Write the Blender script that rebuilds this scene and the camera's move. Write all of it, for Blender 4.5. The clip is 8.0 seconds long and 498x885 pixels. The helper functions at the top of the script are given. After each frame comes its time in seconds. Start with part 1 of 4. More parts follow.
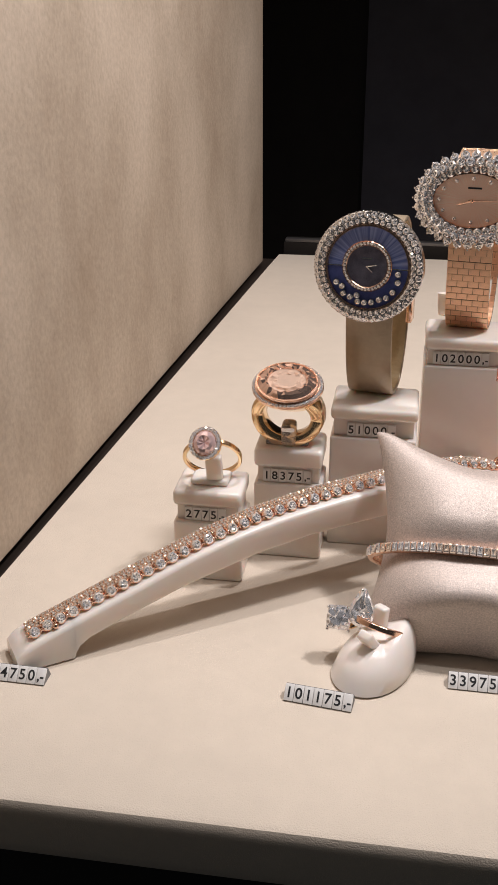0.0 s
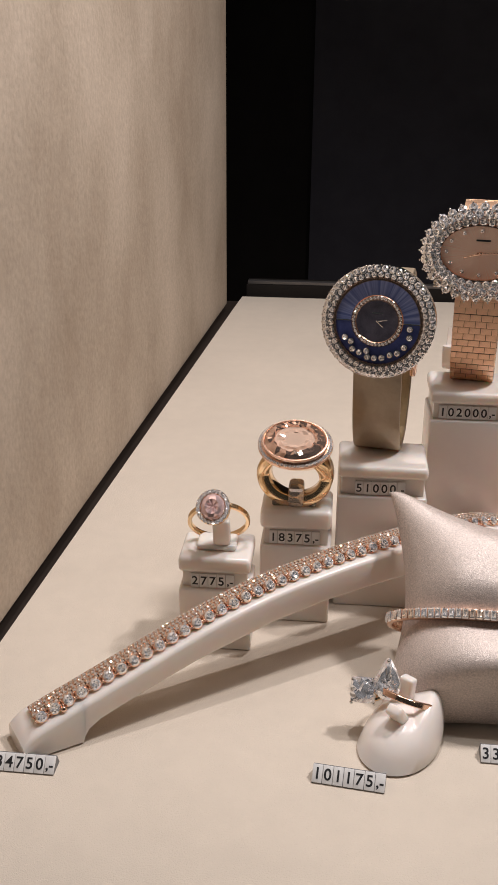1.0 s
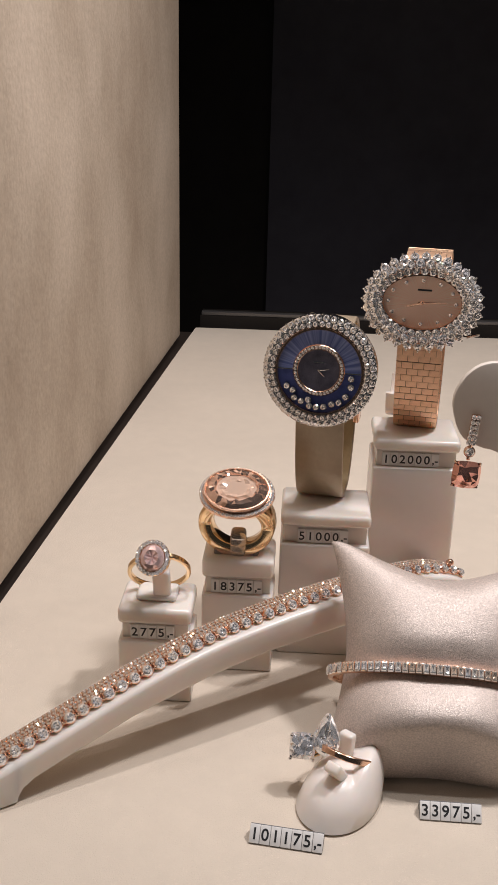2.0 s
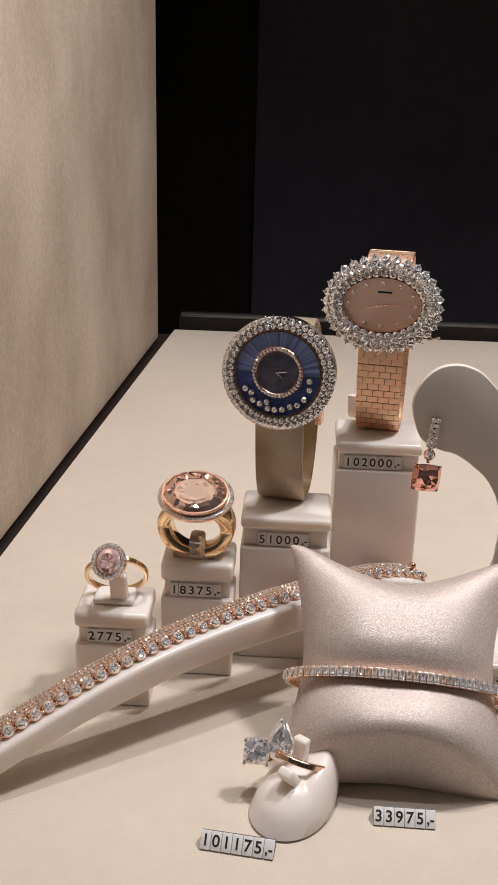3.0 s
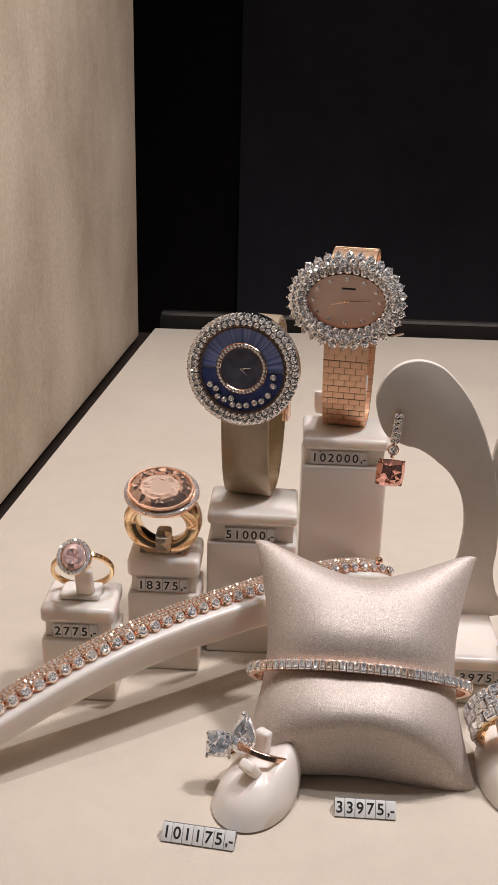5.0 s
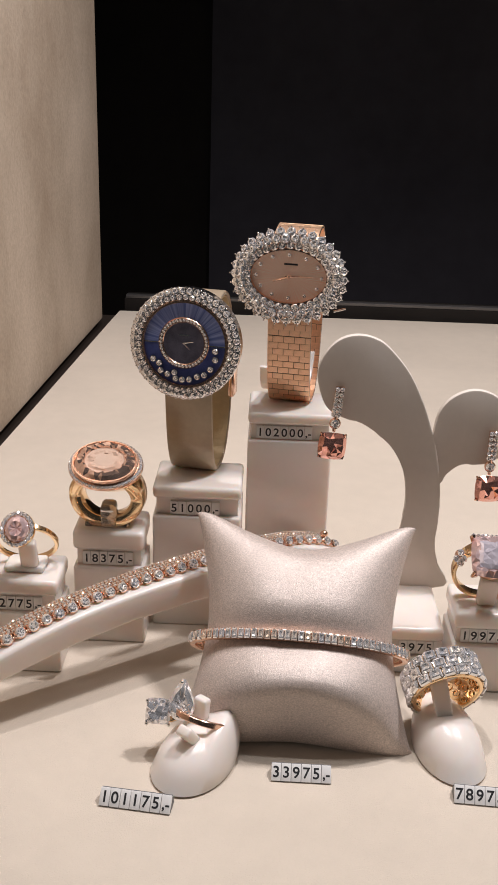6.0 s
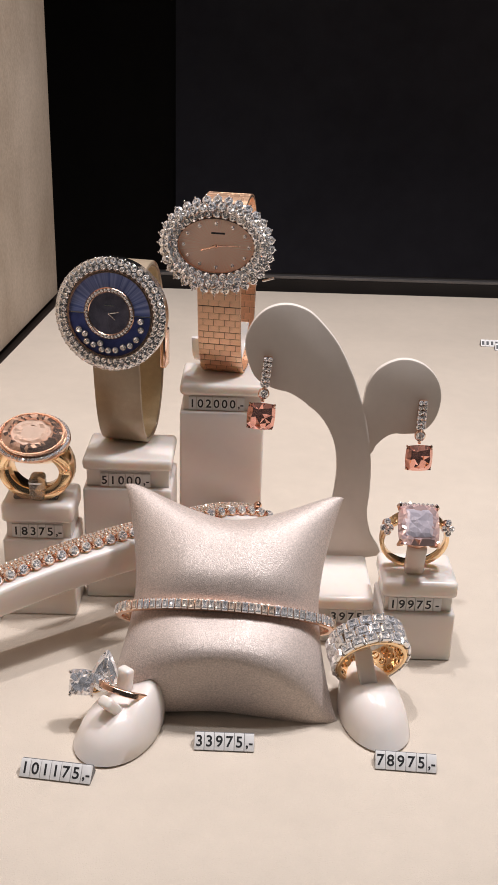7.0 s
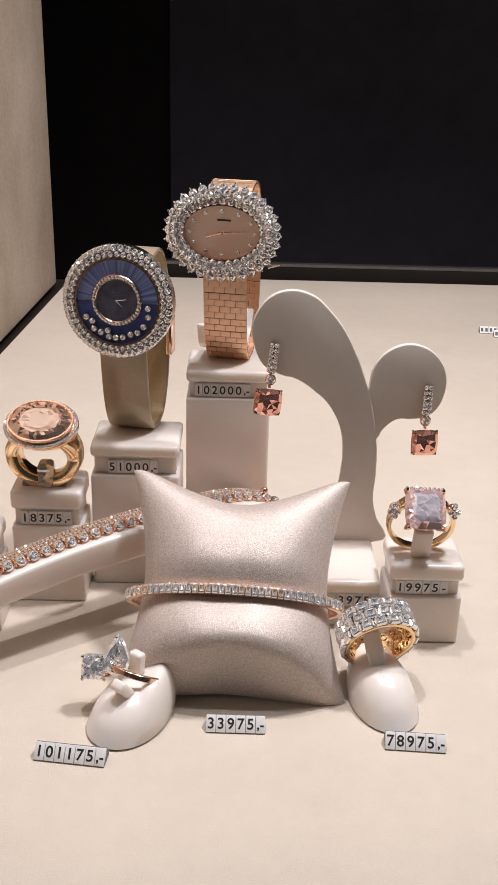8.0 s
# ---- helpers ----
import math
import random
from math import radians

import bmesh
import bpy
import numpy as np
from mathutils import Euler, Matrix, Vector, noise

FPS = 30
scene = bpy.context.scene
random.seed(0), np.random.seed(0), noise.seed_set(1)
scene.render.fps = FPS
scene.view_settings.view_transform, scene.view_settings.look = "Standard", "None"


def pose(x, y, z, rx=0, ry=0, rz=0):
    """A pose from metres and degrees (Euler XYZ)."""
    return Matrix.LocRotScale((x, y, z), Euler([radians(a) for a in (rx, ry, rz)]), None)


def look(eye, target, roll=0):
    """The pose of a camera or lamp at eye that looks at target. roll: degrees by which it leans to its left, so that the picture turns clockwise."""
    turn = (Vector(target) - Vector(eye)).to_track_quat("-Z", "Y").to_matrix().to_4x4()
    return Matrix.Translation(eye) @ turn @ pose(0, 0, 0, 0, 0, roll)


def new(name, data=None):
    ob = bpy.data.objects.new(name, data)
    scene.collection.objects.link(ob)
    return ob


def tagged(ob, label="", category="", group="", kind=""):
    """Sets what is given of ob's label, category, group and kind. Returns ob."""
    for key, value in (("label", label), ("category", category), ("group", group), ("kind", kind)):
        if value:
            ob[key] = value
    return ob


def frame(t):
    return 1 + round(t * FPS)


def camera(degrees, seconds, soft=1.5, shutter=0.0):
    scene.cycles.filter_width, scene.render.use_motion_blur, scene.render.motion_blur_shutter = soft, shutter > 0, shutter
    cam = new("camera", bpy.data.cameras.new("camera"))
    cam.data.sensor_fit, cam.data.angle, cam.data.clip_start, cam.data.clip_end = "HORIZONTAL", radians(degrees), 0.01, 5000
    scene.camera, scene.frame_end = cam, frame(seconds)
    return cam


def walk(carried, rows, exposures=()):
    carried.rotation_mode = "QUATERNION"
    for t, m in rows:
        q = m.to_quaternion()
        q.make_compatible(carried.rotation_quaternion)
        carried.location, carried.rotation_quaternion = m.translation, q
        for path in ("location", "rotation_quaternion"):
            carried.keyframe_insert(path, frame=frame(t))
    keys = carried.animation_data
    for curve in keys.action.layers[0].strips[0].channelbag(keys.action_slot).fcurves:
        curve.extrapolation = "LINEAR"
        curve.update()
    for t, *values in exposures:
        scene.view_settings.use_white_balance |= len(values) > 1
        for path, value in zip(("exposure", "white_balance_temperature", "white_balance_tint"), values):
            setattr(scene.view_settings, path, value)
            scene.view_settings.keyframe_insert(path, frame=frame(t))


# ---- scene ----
cam = camera(28.0, 8.0, soft=1.2)
PATH = [
    (0, (0.12090, -0.18063, 0.18687), (0.06156, 0.17889, 0.02189), -0.305),
    (0.5, (0.10704, -0.16893, 0.18946), (0.06487, 0.19597, 0.03113), 0.295),
    (1, (0.09490, -0.16718, 0.18997), (0.06086, 0.20076, 0.03682), 0.358),
    (1.5, (0.09720, -0.16311, 0.19790), (0.06874, 0.20729, 0.04959), 0.862),
    (1.7, (0.09799, -0.16172, 0.19840), (0.07673, 0.20958, 0.05113), 1.163),
    (2.8, (0.11127, -0.15865, 0.19658), (0.09375, 0.21408, 0.05249), 1.496),
    (3, (0.11206, -0.15796, 0.19778), (0.09542, 0.21441, 0.05265), 1.559),
    (3.5, (0.11523, -0.15934, 0.19727), (0.09966, 0.21371, 0.05378), 1.469),
    (4, (0.11785, -0.15931, 0.19808), (0.10384, 0.21363, 0.05413), 1.533),
    (4.2, (0.11915, -0.15941, 0.19756), (0.10490, 0.21394, 0.05470), 1.530),
    (5.3, (0.12251, -0.16122, 0.19758), (0.10976, 0.21048, 0.05036), 1.501),
    (5.5, (0.12441, -0.16272, 0.19777), (0.11343, 0.20847, 0.04911), 1.556),
    (6, (0.13365, -0.16497, 0.19488), (0.12792, 0.20609, 0.04561), 1.844),
    (6.5, (0.14618, -0.16499, 0.19315), (0.14461, 0.20418, 0.03916), 1.869),
    (7, (0.15105, -0.16435, 0.19263), (0.15312, 0.20347, 0.03546), 1.810),
    (7.5, (0.15121, -0.16361, 0.19246), (0.15515, 0.20310, 0.03275), 1.738),
    (8, (0.14656, -0.16689, 0.19207), (0.15132, 0.19935, 0.03131), 1.595),
]
EXPOSURES = [(0, -0.02, 6480, 10), (0.5, -0.14, 6480, 10), (1, -0.17, 6480, 10), (1.5, -0.18, 6480, 10), (3.5, -0.15, 6450, 10), (5.5, -0.13, 6420, 10), (6, -0.06, 6380, 10), (6.5, 0.0, 6320, 10), (7.5, 0.05, 6280, 10), (8, 0.07, 6280, 10)]
walk(cam, [(t, look(eye, target, roll)) for t, eye, target, roll in PATH], EXPOSURES)

# ---------------------------------------------------------------- light
world = bpy.data.worlds.new("dim_shop")
scene.world = world
world.use_nodes = True
world.node_tree.nodes["Background"].inputs[0].default_value = (0.95, 0.97, 1.0, 1)
world.node_tree.nodes["Background"].inputs[1].default_value = 0.03


def spot(name, place, target, watts, size, angle, colour=(1.0, 0.83, 0.66)):
    data = bpy.data.lights.new(name, "SPOT")
    data.energy, data.shadow_soft_size, data.spot_size, data.spot_blend, data.color = watts, size, radians(angle), 0.6, colour
    ob = new(name, data)
    ob.matrix_world = look(place, target)
    return ob


WARM = (1.0, 0.94, 0.945)
spot("unseen_spot", (0.105, 0.185, 0.62), (0.14, 0.18, 0.0), 5.1, 0.010, 150, WARM)
# Unseen spot, added to brighten the right half of the table.
spot("unseen_spot", (0.36, 0.20, 0.62), (0.30, 0.19, 0.0), 11.4, 0.03, 130, WARM)
# Made-up wall washer: lifts the upper wall so its foot reads darker.
spot("unseen_spot", (0.055, 0.33, 0.63), (-0.012, 0.30, 0.36), 0.75, 0.02, 75, WARM)
for k in range(6):
    led = bpy.data.lights.new("led_spot", "AREA")
    led.shape, led.size, led.energy, led.color = "DISK", 0.018, 0.16, (1.0, 0.96, 0.97)
    new("led_spot", led).matrix_world = look((0.05 + 0.085 * k, 0.09, 0.62), (0.04 + 0.08 * k, 0.15, 0.0))


# ---------------------------------------------------------------- materials
def material(name, colour, rough=0.5, metal=0.0, noise_scale=0.0, amount=0.0, bump=0.0, bump_scale=0.0, **more):
    """A principled surface with two scales of variation in colour and a fine relief."""
    m = bpy.data.materials.new(name)
    m.use_nodes = True
    nt = m.node_tree
    p = nt.nodes["Principled BSDF"]
    p.inputs["Base Color"].default_value = (*colour, 1)
    p.inputs["Roughness"].default_value = rough
    p.inputs["Metallic"].default_value = metal
    for key, value in more.items():
        p.inputs[key.replace("_", " ")].default_value = value
    co = nt.nodes.new("ShaderNodeTexCoord")
    if amount:
        a, b = nt.nodes.new("ShaderNodeTexNoise"), nt.nodes.new("ShaderNodeTexNoise")
        a.inputs["Scale"].default_value, b.inputs["Scale"].default_value = noise_scale, noise_scale * 9
        a.inputs["Detail"].default_value, b.inputs["Detail"].default_value = 5, 3
        mix = nt.nodes.new("ShaderNodeMath")
        mix.operation = "MULTIPLY_ADD"
        mix.inputs[1].default_value = 0.45
        ramp = nt.nodes.new("ShaderNodeMapRange")
        ramp.inputs[1].default_value, ramp.inputs[2].default_value = 0.45, 1.0
        ramp.inputs[3].default_value, ramp.inputs[4].default_value = 1 - amount, 1 + amount
        tint = nt.nodes.new("ShaderNodeVectorMath")
        tint.operation = "SCALE"
        tint.inputs[0].default_value = colour
        nt.links.new(co.outputs["Object"], a.inputs["Vector"])
        nt.links.new(co.outputs["Object"], b.inputs["Vector"])
        nt.links.new(b.outputs["Fac"], mix.inputs[0])
        nt.links.new(a.outputs["Fac"], mix.inputs[2])
        nt.links.new(mix.outputs[0], ramp.inputs[0])
        nt.links.new(ramp.outputs[0], tint.inputs["Scale"])
        nt.links.new(tint.outputs[0], p.inputs["Base Color"])
    if bump:
        n, bm = nt.nodes.new("ShaderNodeTexNoise"), nt.nodes.new("ShaderNodeBump")
        n.inputs["Scale"].default_value, n.inputs["Detail"].default_value = bump_scale, 4
        bm.inputs["Strength"].default_value, bm.inputs["Distance"].default_value = bump, 0.0004
        nt.links.new(co.outputs["Object"], n.inputs["Vector"])
        nt.links.new(n.outputs["Fac"], bm.inputs["Height"])
        nt.links.new(bm.outputs["Normal"], p.inputs["Normal"])
    return m


def plaster_material():
    m = material("streaked_plaster", (0.42, 0.36, 0.28), 0.75)
    nt = m.node_tree
    p = nt.nodes["Principled BSDF"]
    co, mp = nt.nodes.new("ShaderNodeTexCoord"), nt.nodes.new("ShaderNodeMapping")
    mp.inputs["Scale"].default_value = (1, 1, 0.62)
    streak, grain = nt.nodes.new("ShaderNodeTexNoise"), nt.nodes.new("ShaderNodeTexNoise")
    streak.inputs["Scale"].default_value, streak.inputs["Detail"].default_value, streak.inputs["Roughness"].default_value = 13, 9, 0.6
    grain.inputs["Scale"].default_value, grain.inputs["Detail"].default_value = 420, 6
    ramp = nt.nodes.new("ShaderNodeValToRGB")
    ramp.color_ramp.elements[0].position, ramp.color_ramp.elements[0].color = 0.34, (0.35, 0.270, 0.195, 1)
    ramp.color_ramp.elements[1].position, ramp.color_ramp.elements[1].color = 0.66, (0.52, 0.425, 0.33, 1)
    mid = ramp.color_ramp.elements.new(0.5)
    mid.color = (0.435, 0.35, 0.265, 1)
    mix = nt.nodes.new("ShaderNodeMixRGB")
    mix.blend_type, mix.inputs[0].default_value = "OVERLAY", 0.22
    bump = nt.nodes.new("ShaderNodeBump")
    bump.inputs["Strength"].default_value, bump.inputs["Distance"].default_value = 0.4, 0.0006
    nt.links.new(co.outputs["Object"], mp.inputs[0])
    nt.links.new(mp.outputs[0], streak.inputs["Vector"])
    nt.links.new(co.outputs["Object"], grain.inputs["Vector"])
    nt.links.new(streak.outputs["Fac"], ramp.inputs[0])
    nt.links.new(ramp.outputs[0], mix.inputs[1])
    nt.links.new(grain.outputs["Fac"], mix.inputs[2])
    nt.links.new(mix.outputs[0], p.inputs["Base Color"])
    nt.links.new(grain.outputs["Fac"], bump.inputs["Height"])
    nt.links.new(bump.outputs[0], p.inputs["Normal"])
    return m


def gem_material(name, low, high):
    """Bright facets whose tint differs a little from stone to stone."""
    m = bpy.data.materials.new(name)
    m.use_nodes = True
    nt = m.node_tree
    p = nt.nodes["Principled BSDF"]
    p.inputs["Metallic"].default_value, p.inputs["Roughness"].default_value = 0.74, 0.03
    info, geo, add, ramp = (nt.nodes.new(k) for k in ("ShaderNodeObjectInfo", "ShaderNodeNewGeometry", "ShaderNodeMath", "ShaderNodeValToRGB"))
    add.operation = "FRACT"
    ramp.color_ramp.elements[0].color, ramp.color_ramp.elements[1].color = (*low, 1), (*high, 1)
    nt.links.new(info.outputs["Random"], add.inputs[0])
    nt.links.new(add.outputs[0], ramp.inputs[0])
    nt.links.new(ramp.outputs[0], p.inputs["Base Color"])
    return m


def weave_material(name, colour):
    """Satin cloth: fine crossed threads in relief, with a soft sheen."""
    m = material(name, colour, 0.38, 0.22, 1900, 0.3, Sheen_Weight=0.2, Sheen_Roughness=0.35, Specular_IOR_Level=0.6)
    nt = m.node_tree
    p = nt.nodes["Principled BSDF"]
    co, mp = nt.nodes.new("ShaderNodeTexCoord"), nt.nodes.new("ShaderNodeMapping")
    mp.inputs["Scale"].default_value = (0.45, 1, 1.3)
    n, b = nt.nodes.new("ShaderNodeTexNoise"), nt.nodes.new("ShaderNodeBump")
    n.inputs["Scale"].default_value, n.inputs["Detail"].default_value = 5600, 0
    b.inputs["Strength"].default_value, b.inputs["Distance"].default_value = 0.4, 0.0003
    nt.links.new(co.outputs["Object"], mp.inputs[0])
    nt.links.new(mp.outputs[0], n.inputs["Vector"])
    nt.links.new(n.outputs["Fac"], b.inputs["Height"])
    nt.links.new(b.outputs[0], p.inputs["Normal"])
    return m


def sunray_material(name, dark, bright, rays, metal, rough):
    """A brushed dial: rays run out from the middle, their sheen painted as dark and bright colour."""
    m = material(name, dark, rough, metal)
    nt = m.node_tree
    p = nt.nodes["Principled BSDF"]
    co, sep, ang, wave, ramp = (nt.nodes.new(k) for k in ("ShaderNodeTexCoord", "ShaderNodeSeparateXYZ", "ShaderNodeMath", "ShaderNodeTexNoise", "ShaderNodeValToRGB"))
    ang.operation = "ARCTAN2"
    wave.noise_dimensions = "1D"
    wave.inputs["Scale"].default_value = rays
    # Brushed sheen goes into the base colour as darker and brighter rays.
    ramp.color_ramp.elements[0].position, ramp.color_ramp.elements[0].color = 0.36, (*dark, 1)
    ramp.color_ramp.elements[1].position, ramp.color_ramp.elements[1].color = 0.64, (*bright, 1)
    nt.links.new(co.outputs["Object"], sep.inputs[0])
    nt.links.new(sep.outputs["X"], ang.inputs[0])
    nt.links.new(sep.outputs["Z"], ang.inputs[1])
    nt.links.new(ang.outputs[0], wave.inputs["W"])
    nt.links.new(wave.outputs["Fac"], ramp.inputs[0])
    nt.links.new(ramp.outputs[0], p.inputs["Base Color"])
    return m


M_PLASTER = plaster_material()
M_TABLE = material("beige_suede_board", (0.62, 0.54, 0.445), 0.8, 0, 14, 0.06, 0.45, 2600)
M_BLACK = material("black_lacquer_panel", (0.017, 0.0145, 0.013), 0.35, 0, 5, 0.2, Specular_IOR_Level=0.05)
M_BLUEBLACK = material("blue_black_panel", (0.055, 0.051, 0.059), 0.35, 0, 5, 0.2, Specular_IOR_Level=0.07)
M_DARK_BROWN = material("dark_brown_gap", (0.045, 0.033, 0.026), 0.4, 0.3, 30, 0.2)
M_GREY = material("grey_metal_strip", (0.16, 0.15, 0.145), 0.35, 0.7, 40, 0.15)
M_DARK = material("dark_void", (0.012, 0.011, 0.010), 0.8, 0, 4, 0.2)
M_CEILING = material("unseen_ceiling_grey", (0.12, 0.115, 0.11), 0.8, 0, 6, 0.1)
M_PLEXI = material("cream_acrylic", (0.82, 0.73, 0.665), 0.26, 0, 25, 0.03, 0.08, 300, Subsurface_Weight=0.45, Subsurface_Scale=0.010, Subsurface_Radius=(1.0, 0.62, 0.45))
M_STAND = material("glossy_cream_acrylic", (0.88, 0.80, 0.74), 0.22, 0, 25, 0.03, 0.05, 300, Subsurface_Weight=0.2, Subsurface_Scale=0.010, Subsurface_Radius=(1.0, 0.62, 0.45))
M_LEATHER = material("cream_leatherette", (0.70, 0.63, 0.56), 0.5, 0, 40, 0.05, 0.07, 2200)
M_SATIN = weave_material("champagne_satin", (0.60, 0.51, 0.455))
M_GOLD = material("yellow_gold", (0.95, 0.68, 0.40), 0.14, 1.0, 120, 0.06)
M_ROSE = material("rose_gold", (0.89, 0.59, 0.44), 0.16, 1.0, 120, 0.06)
M_ROSE_TEXTURE = material("hammered_rose_gold", (0.92, 0.60, 0.40), 0.40, 1.0, 250, 0.14, 0.10, 2600)
M_STEEL = material("white_gold", (0.82, 0.80, 0.78), 0.16, 1.0, 90, 0.05)
M_STRAP = material("taupe_satin_strap", (0.43, 0.34, 0.24), 0.28, 0.3, 60, 0.1, 0.3, 700)
M_LINING = material("gold_leather_lining", (0.50, 0.38, 0.22), 0.5, 0.3, 60, 0.15, 0.5, 900)
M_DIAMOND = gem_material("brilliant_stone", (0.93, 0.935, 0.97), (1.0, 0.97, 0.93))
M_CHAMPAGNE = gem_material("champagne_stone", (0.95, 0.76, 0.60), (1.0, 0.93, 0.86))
M_PINK = material("peach_gemstone", (0.98, 0.72, 0.56), 0.02, 0.0, Transmission_Weight=0.45, IOR=1.58)
M_BLUSH = material("blush_gemstone", (0.92, 0.65, 0.53), 0.03, 0.9)
M_ROSEPINK = material("rose_pink_gemstone", (0.95, 0.70, 0.68), 0.03, 0.62)
M_GEM_GLINT = material("violet_white_glint", (0.95, 0.87, 0.96), 0.04, 0.6)
M_CORAL = material("coral_gemstone", (0.90, 0.46, 0.37), 0.03, 0.9)
M_CLEAR = material("clear_acrylic", (1.0, 0.98, 0.96), 0.06, 0.0, Transmission_Weight=0.8, IOR=1.4)
M_BLUE = sunray_material("blue_pearl_dial", (0.15, 0.21, 0.54), (0.36, 0.45, 0.80), 11, 0.0, 0.16)
M_NIGHT = material("deep_blue_dial", (0.09, 0.12, 0.36), 0.12, 0, 300, 0.3)
M_INNER = material("grey_pearl_dial", (0.12, 0.12, 0.165), 0.12, 0, 300, 0.4)
M_ROSEDIAL = sunray_material("sunray_rose_dial", (1.0, 0.64, 0.48), (1.0, 0.78, 0.64), 26, 0.05, 0.3)
tangent = M_ROSEDIAL.node_tree.nodes.new("ShaderNodeTangent")
tangent.direction_type, tangent.axis = "RADIAL", "Y"
M_ROSEDIAL.node_tree.nodes["Principled BSDF"].inputs["Anisotropic"].default_value = 0.75
M_ROSEDIAL.node_tree.links.new(tangent.outputs[0], M_ROSEDIAL.node_tree.nodes["Principled BSDF"].inputs["Tangent"])
M_TILE = material("white_price_tile", (0.80, 0.79, 0.77), 0.4, 0, 200, 0.04)
M_INK = material("black_print", (0.02, 0.02, 0.022), 0.5)
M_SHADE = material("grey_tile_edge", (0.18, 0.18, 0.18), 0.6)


# ---------------------------------------------------------------- building tools (lengths in millimetres)
def place(x, y, z, rx=0, ry=0, rz=0):
    return pose(x / 1000, y / 1000, z / 1000, rx, ry, rz)


def thing(name, m, label, category, group="", kind=""):
    ob = new(name)
    ob.matrix_basis = m
    ob.empty_display_size = 0.005
    return tagged(ob, label, category, group, kind)


def mesh_of(name, bm, mat, smooth=35):
    for v in bm.verts:
        v.co *= 0.001
    bmesh.ops.recalc_face_normals(bm, faces=bm.faces)
    me = bpy.data.meshes.new(name)
    bm.to_mesh(me)
    bm.free()
    me.materials.append(mat)
    if smooth:
        me.shade_smooth()
        me.set_sharp_from_angle(angle=radians(smooth))
    return me


def part(name, bm, mat, parent, label="", m=None, smooth=35):
    """One mesh under a thing or under a part; bm may be a bmesh or a mesh that is shared."""
    me = bm if isinstance(bm, bpy.types.Mesh) else mesh_of(name, bm, mat, smooth)
    ob = new(name, me)
    ob.parent = parent
    if m is not None:
        ob.matrix_basis = m
    return tagged(ob, label)


def setting(name, bm, mat, label, category, smooth=35):
    ob = new(name, mesh_of(name, bm, mat, smooth))
    return tagged(ob, label, category, kind="structure")


def box(bm, lo, hi, bevel=0.0, segments=2):
    made = bmesh.ops.create_cube(bm, size=1)["verts"]
    lo, hi = Vector(lo), Vector(hi)
    for v in made:
        v.co = Vector([(lo[i] + hi[i]) / 2 + v.co[i] * (hi[i] - lo[i]) for i in range(3)])
    if bevel:
        edges = list({e for v in made for e in v.link_edges})
        bmesh.ops.bevel(bm, geom=edges, offset=bevel, segments=segments, affect="EDGES", profile=0.5)
    return bm


def boxed(lo, hi, bevel=0.0, segments=2):
    return box(bmesh.new(), lo, hi, bevel, segments)


def loft(bm, rings, closed=True, caps=True, loop=False):
    rows = [[bm.verts.new(p) for p in ring] for ring in rings]
    n = len(rows[0])
    pairs = list(zip(rows, rows[1:])) + ([(rows[-1], rows[0])] if loop else [])
    for a, b in pairs:
        for i in range(n if closed else n - 1):
            j = (i + 1) % n
            bm.faces.new((a[i], a[j], b[j], b[i]))
    if caps and not loop:
        bm.faces.new(rows[0][::-1])
        bm.faces.new(rows[-1])
    return bm


def section(w, h, r, steps=3):
    """A rounded rectangle about the middle, as pairs."""
    out = []
    for cx, cy, a0 in ((w / 2 - r, h / 2 - r, 0), (-w / 2 + r, h / 2 - r, 90), (-w / 2 + r, -h / 2 + r, 180), (w / 2 - r, -h / 2 + r, 270)):
        for k in range(steps + 1):
            a = radians(a0 + 90 * k / steps)
            out.append((cx + r * math.cos(a), cy + r * math.sin(a)))
    return out


def plate(outline, depth, bevel):
    """A flat plate with that outline in x and z, thickness along y, and softened rims."""
    bm = bmesh.new()
    front = [bm.verts.new((x, 0, z)) for x, z in outline]
    face = bm.faces.new(front)
    made = bmesh.ops.extrude_face_region(bm, geom=[face])["geom"]
    for v in made:
        if isinstance(v, bmesh.types.BMVert):
            v.co.y += depth
    rims = [e for e in bm.edges if abs(e.verts[0].co.y - e.verts[1].co.y) < 1e-6]
    bmesh.ops.bevel(bm, geom=rims, offset=bevel, segments=2, affect="EDGES", profile=0.5)
    return bm


def spline(points, steps=8, closed=True):
    """Smooth line through points."""
    pts = [Vector(p) for p in points]
    n, out = len(pts), []
    for i in range(n if closed else n - 1):
        p0, p1, p2, p3 = (pts[(i + k) % n] if closed else pts[min(max(i + k, 0), n - 1)] for k in (-1, 0, 1, 2))
        for s in range(steps):
            t = s / steps
            out.append(0.5 * ((2 * p1) + (p2 - p0) * t + (2 * p0 - 5 * p1 + 4 * p2 - p3) * t * t + (3 * p1 - p0 - 3 * p2 + p3) * t ** 3))
    return out if closed else out + [pts[-1]]


def band(rx, rz, width, thick, steps=64, start=0.0, end=360.0, bulge=0.0, taper=None, edge=0.3):
    """A hoop in the x-z plane (its width runs along y), from one angle to another; 90 degrees is up."""
    rings = []
    full = abs(end - start) >= 359.9
    for k in range(steps if full else steps + 1):
        a = radians(start + (end - start) * k / steps)
        c, s = math.cos(a), math.sin(a)
        w = width * (taper(a) if taper else 1)
        ring = []
        for u, v in section(w, thick, min(edge, thick * 0.45), 2):
            d = v + bulge * (1 - (2 * u / w) ** 2) * (1 if v > 0 else 0)
            ring.append((c * (rx + d), u, s * (rz + d)))
        rings.append(ring)
    return loft(bmesh.new(), rings, loop=full)


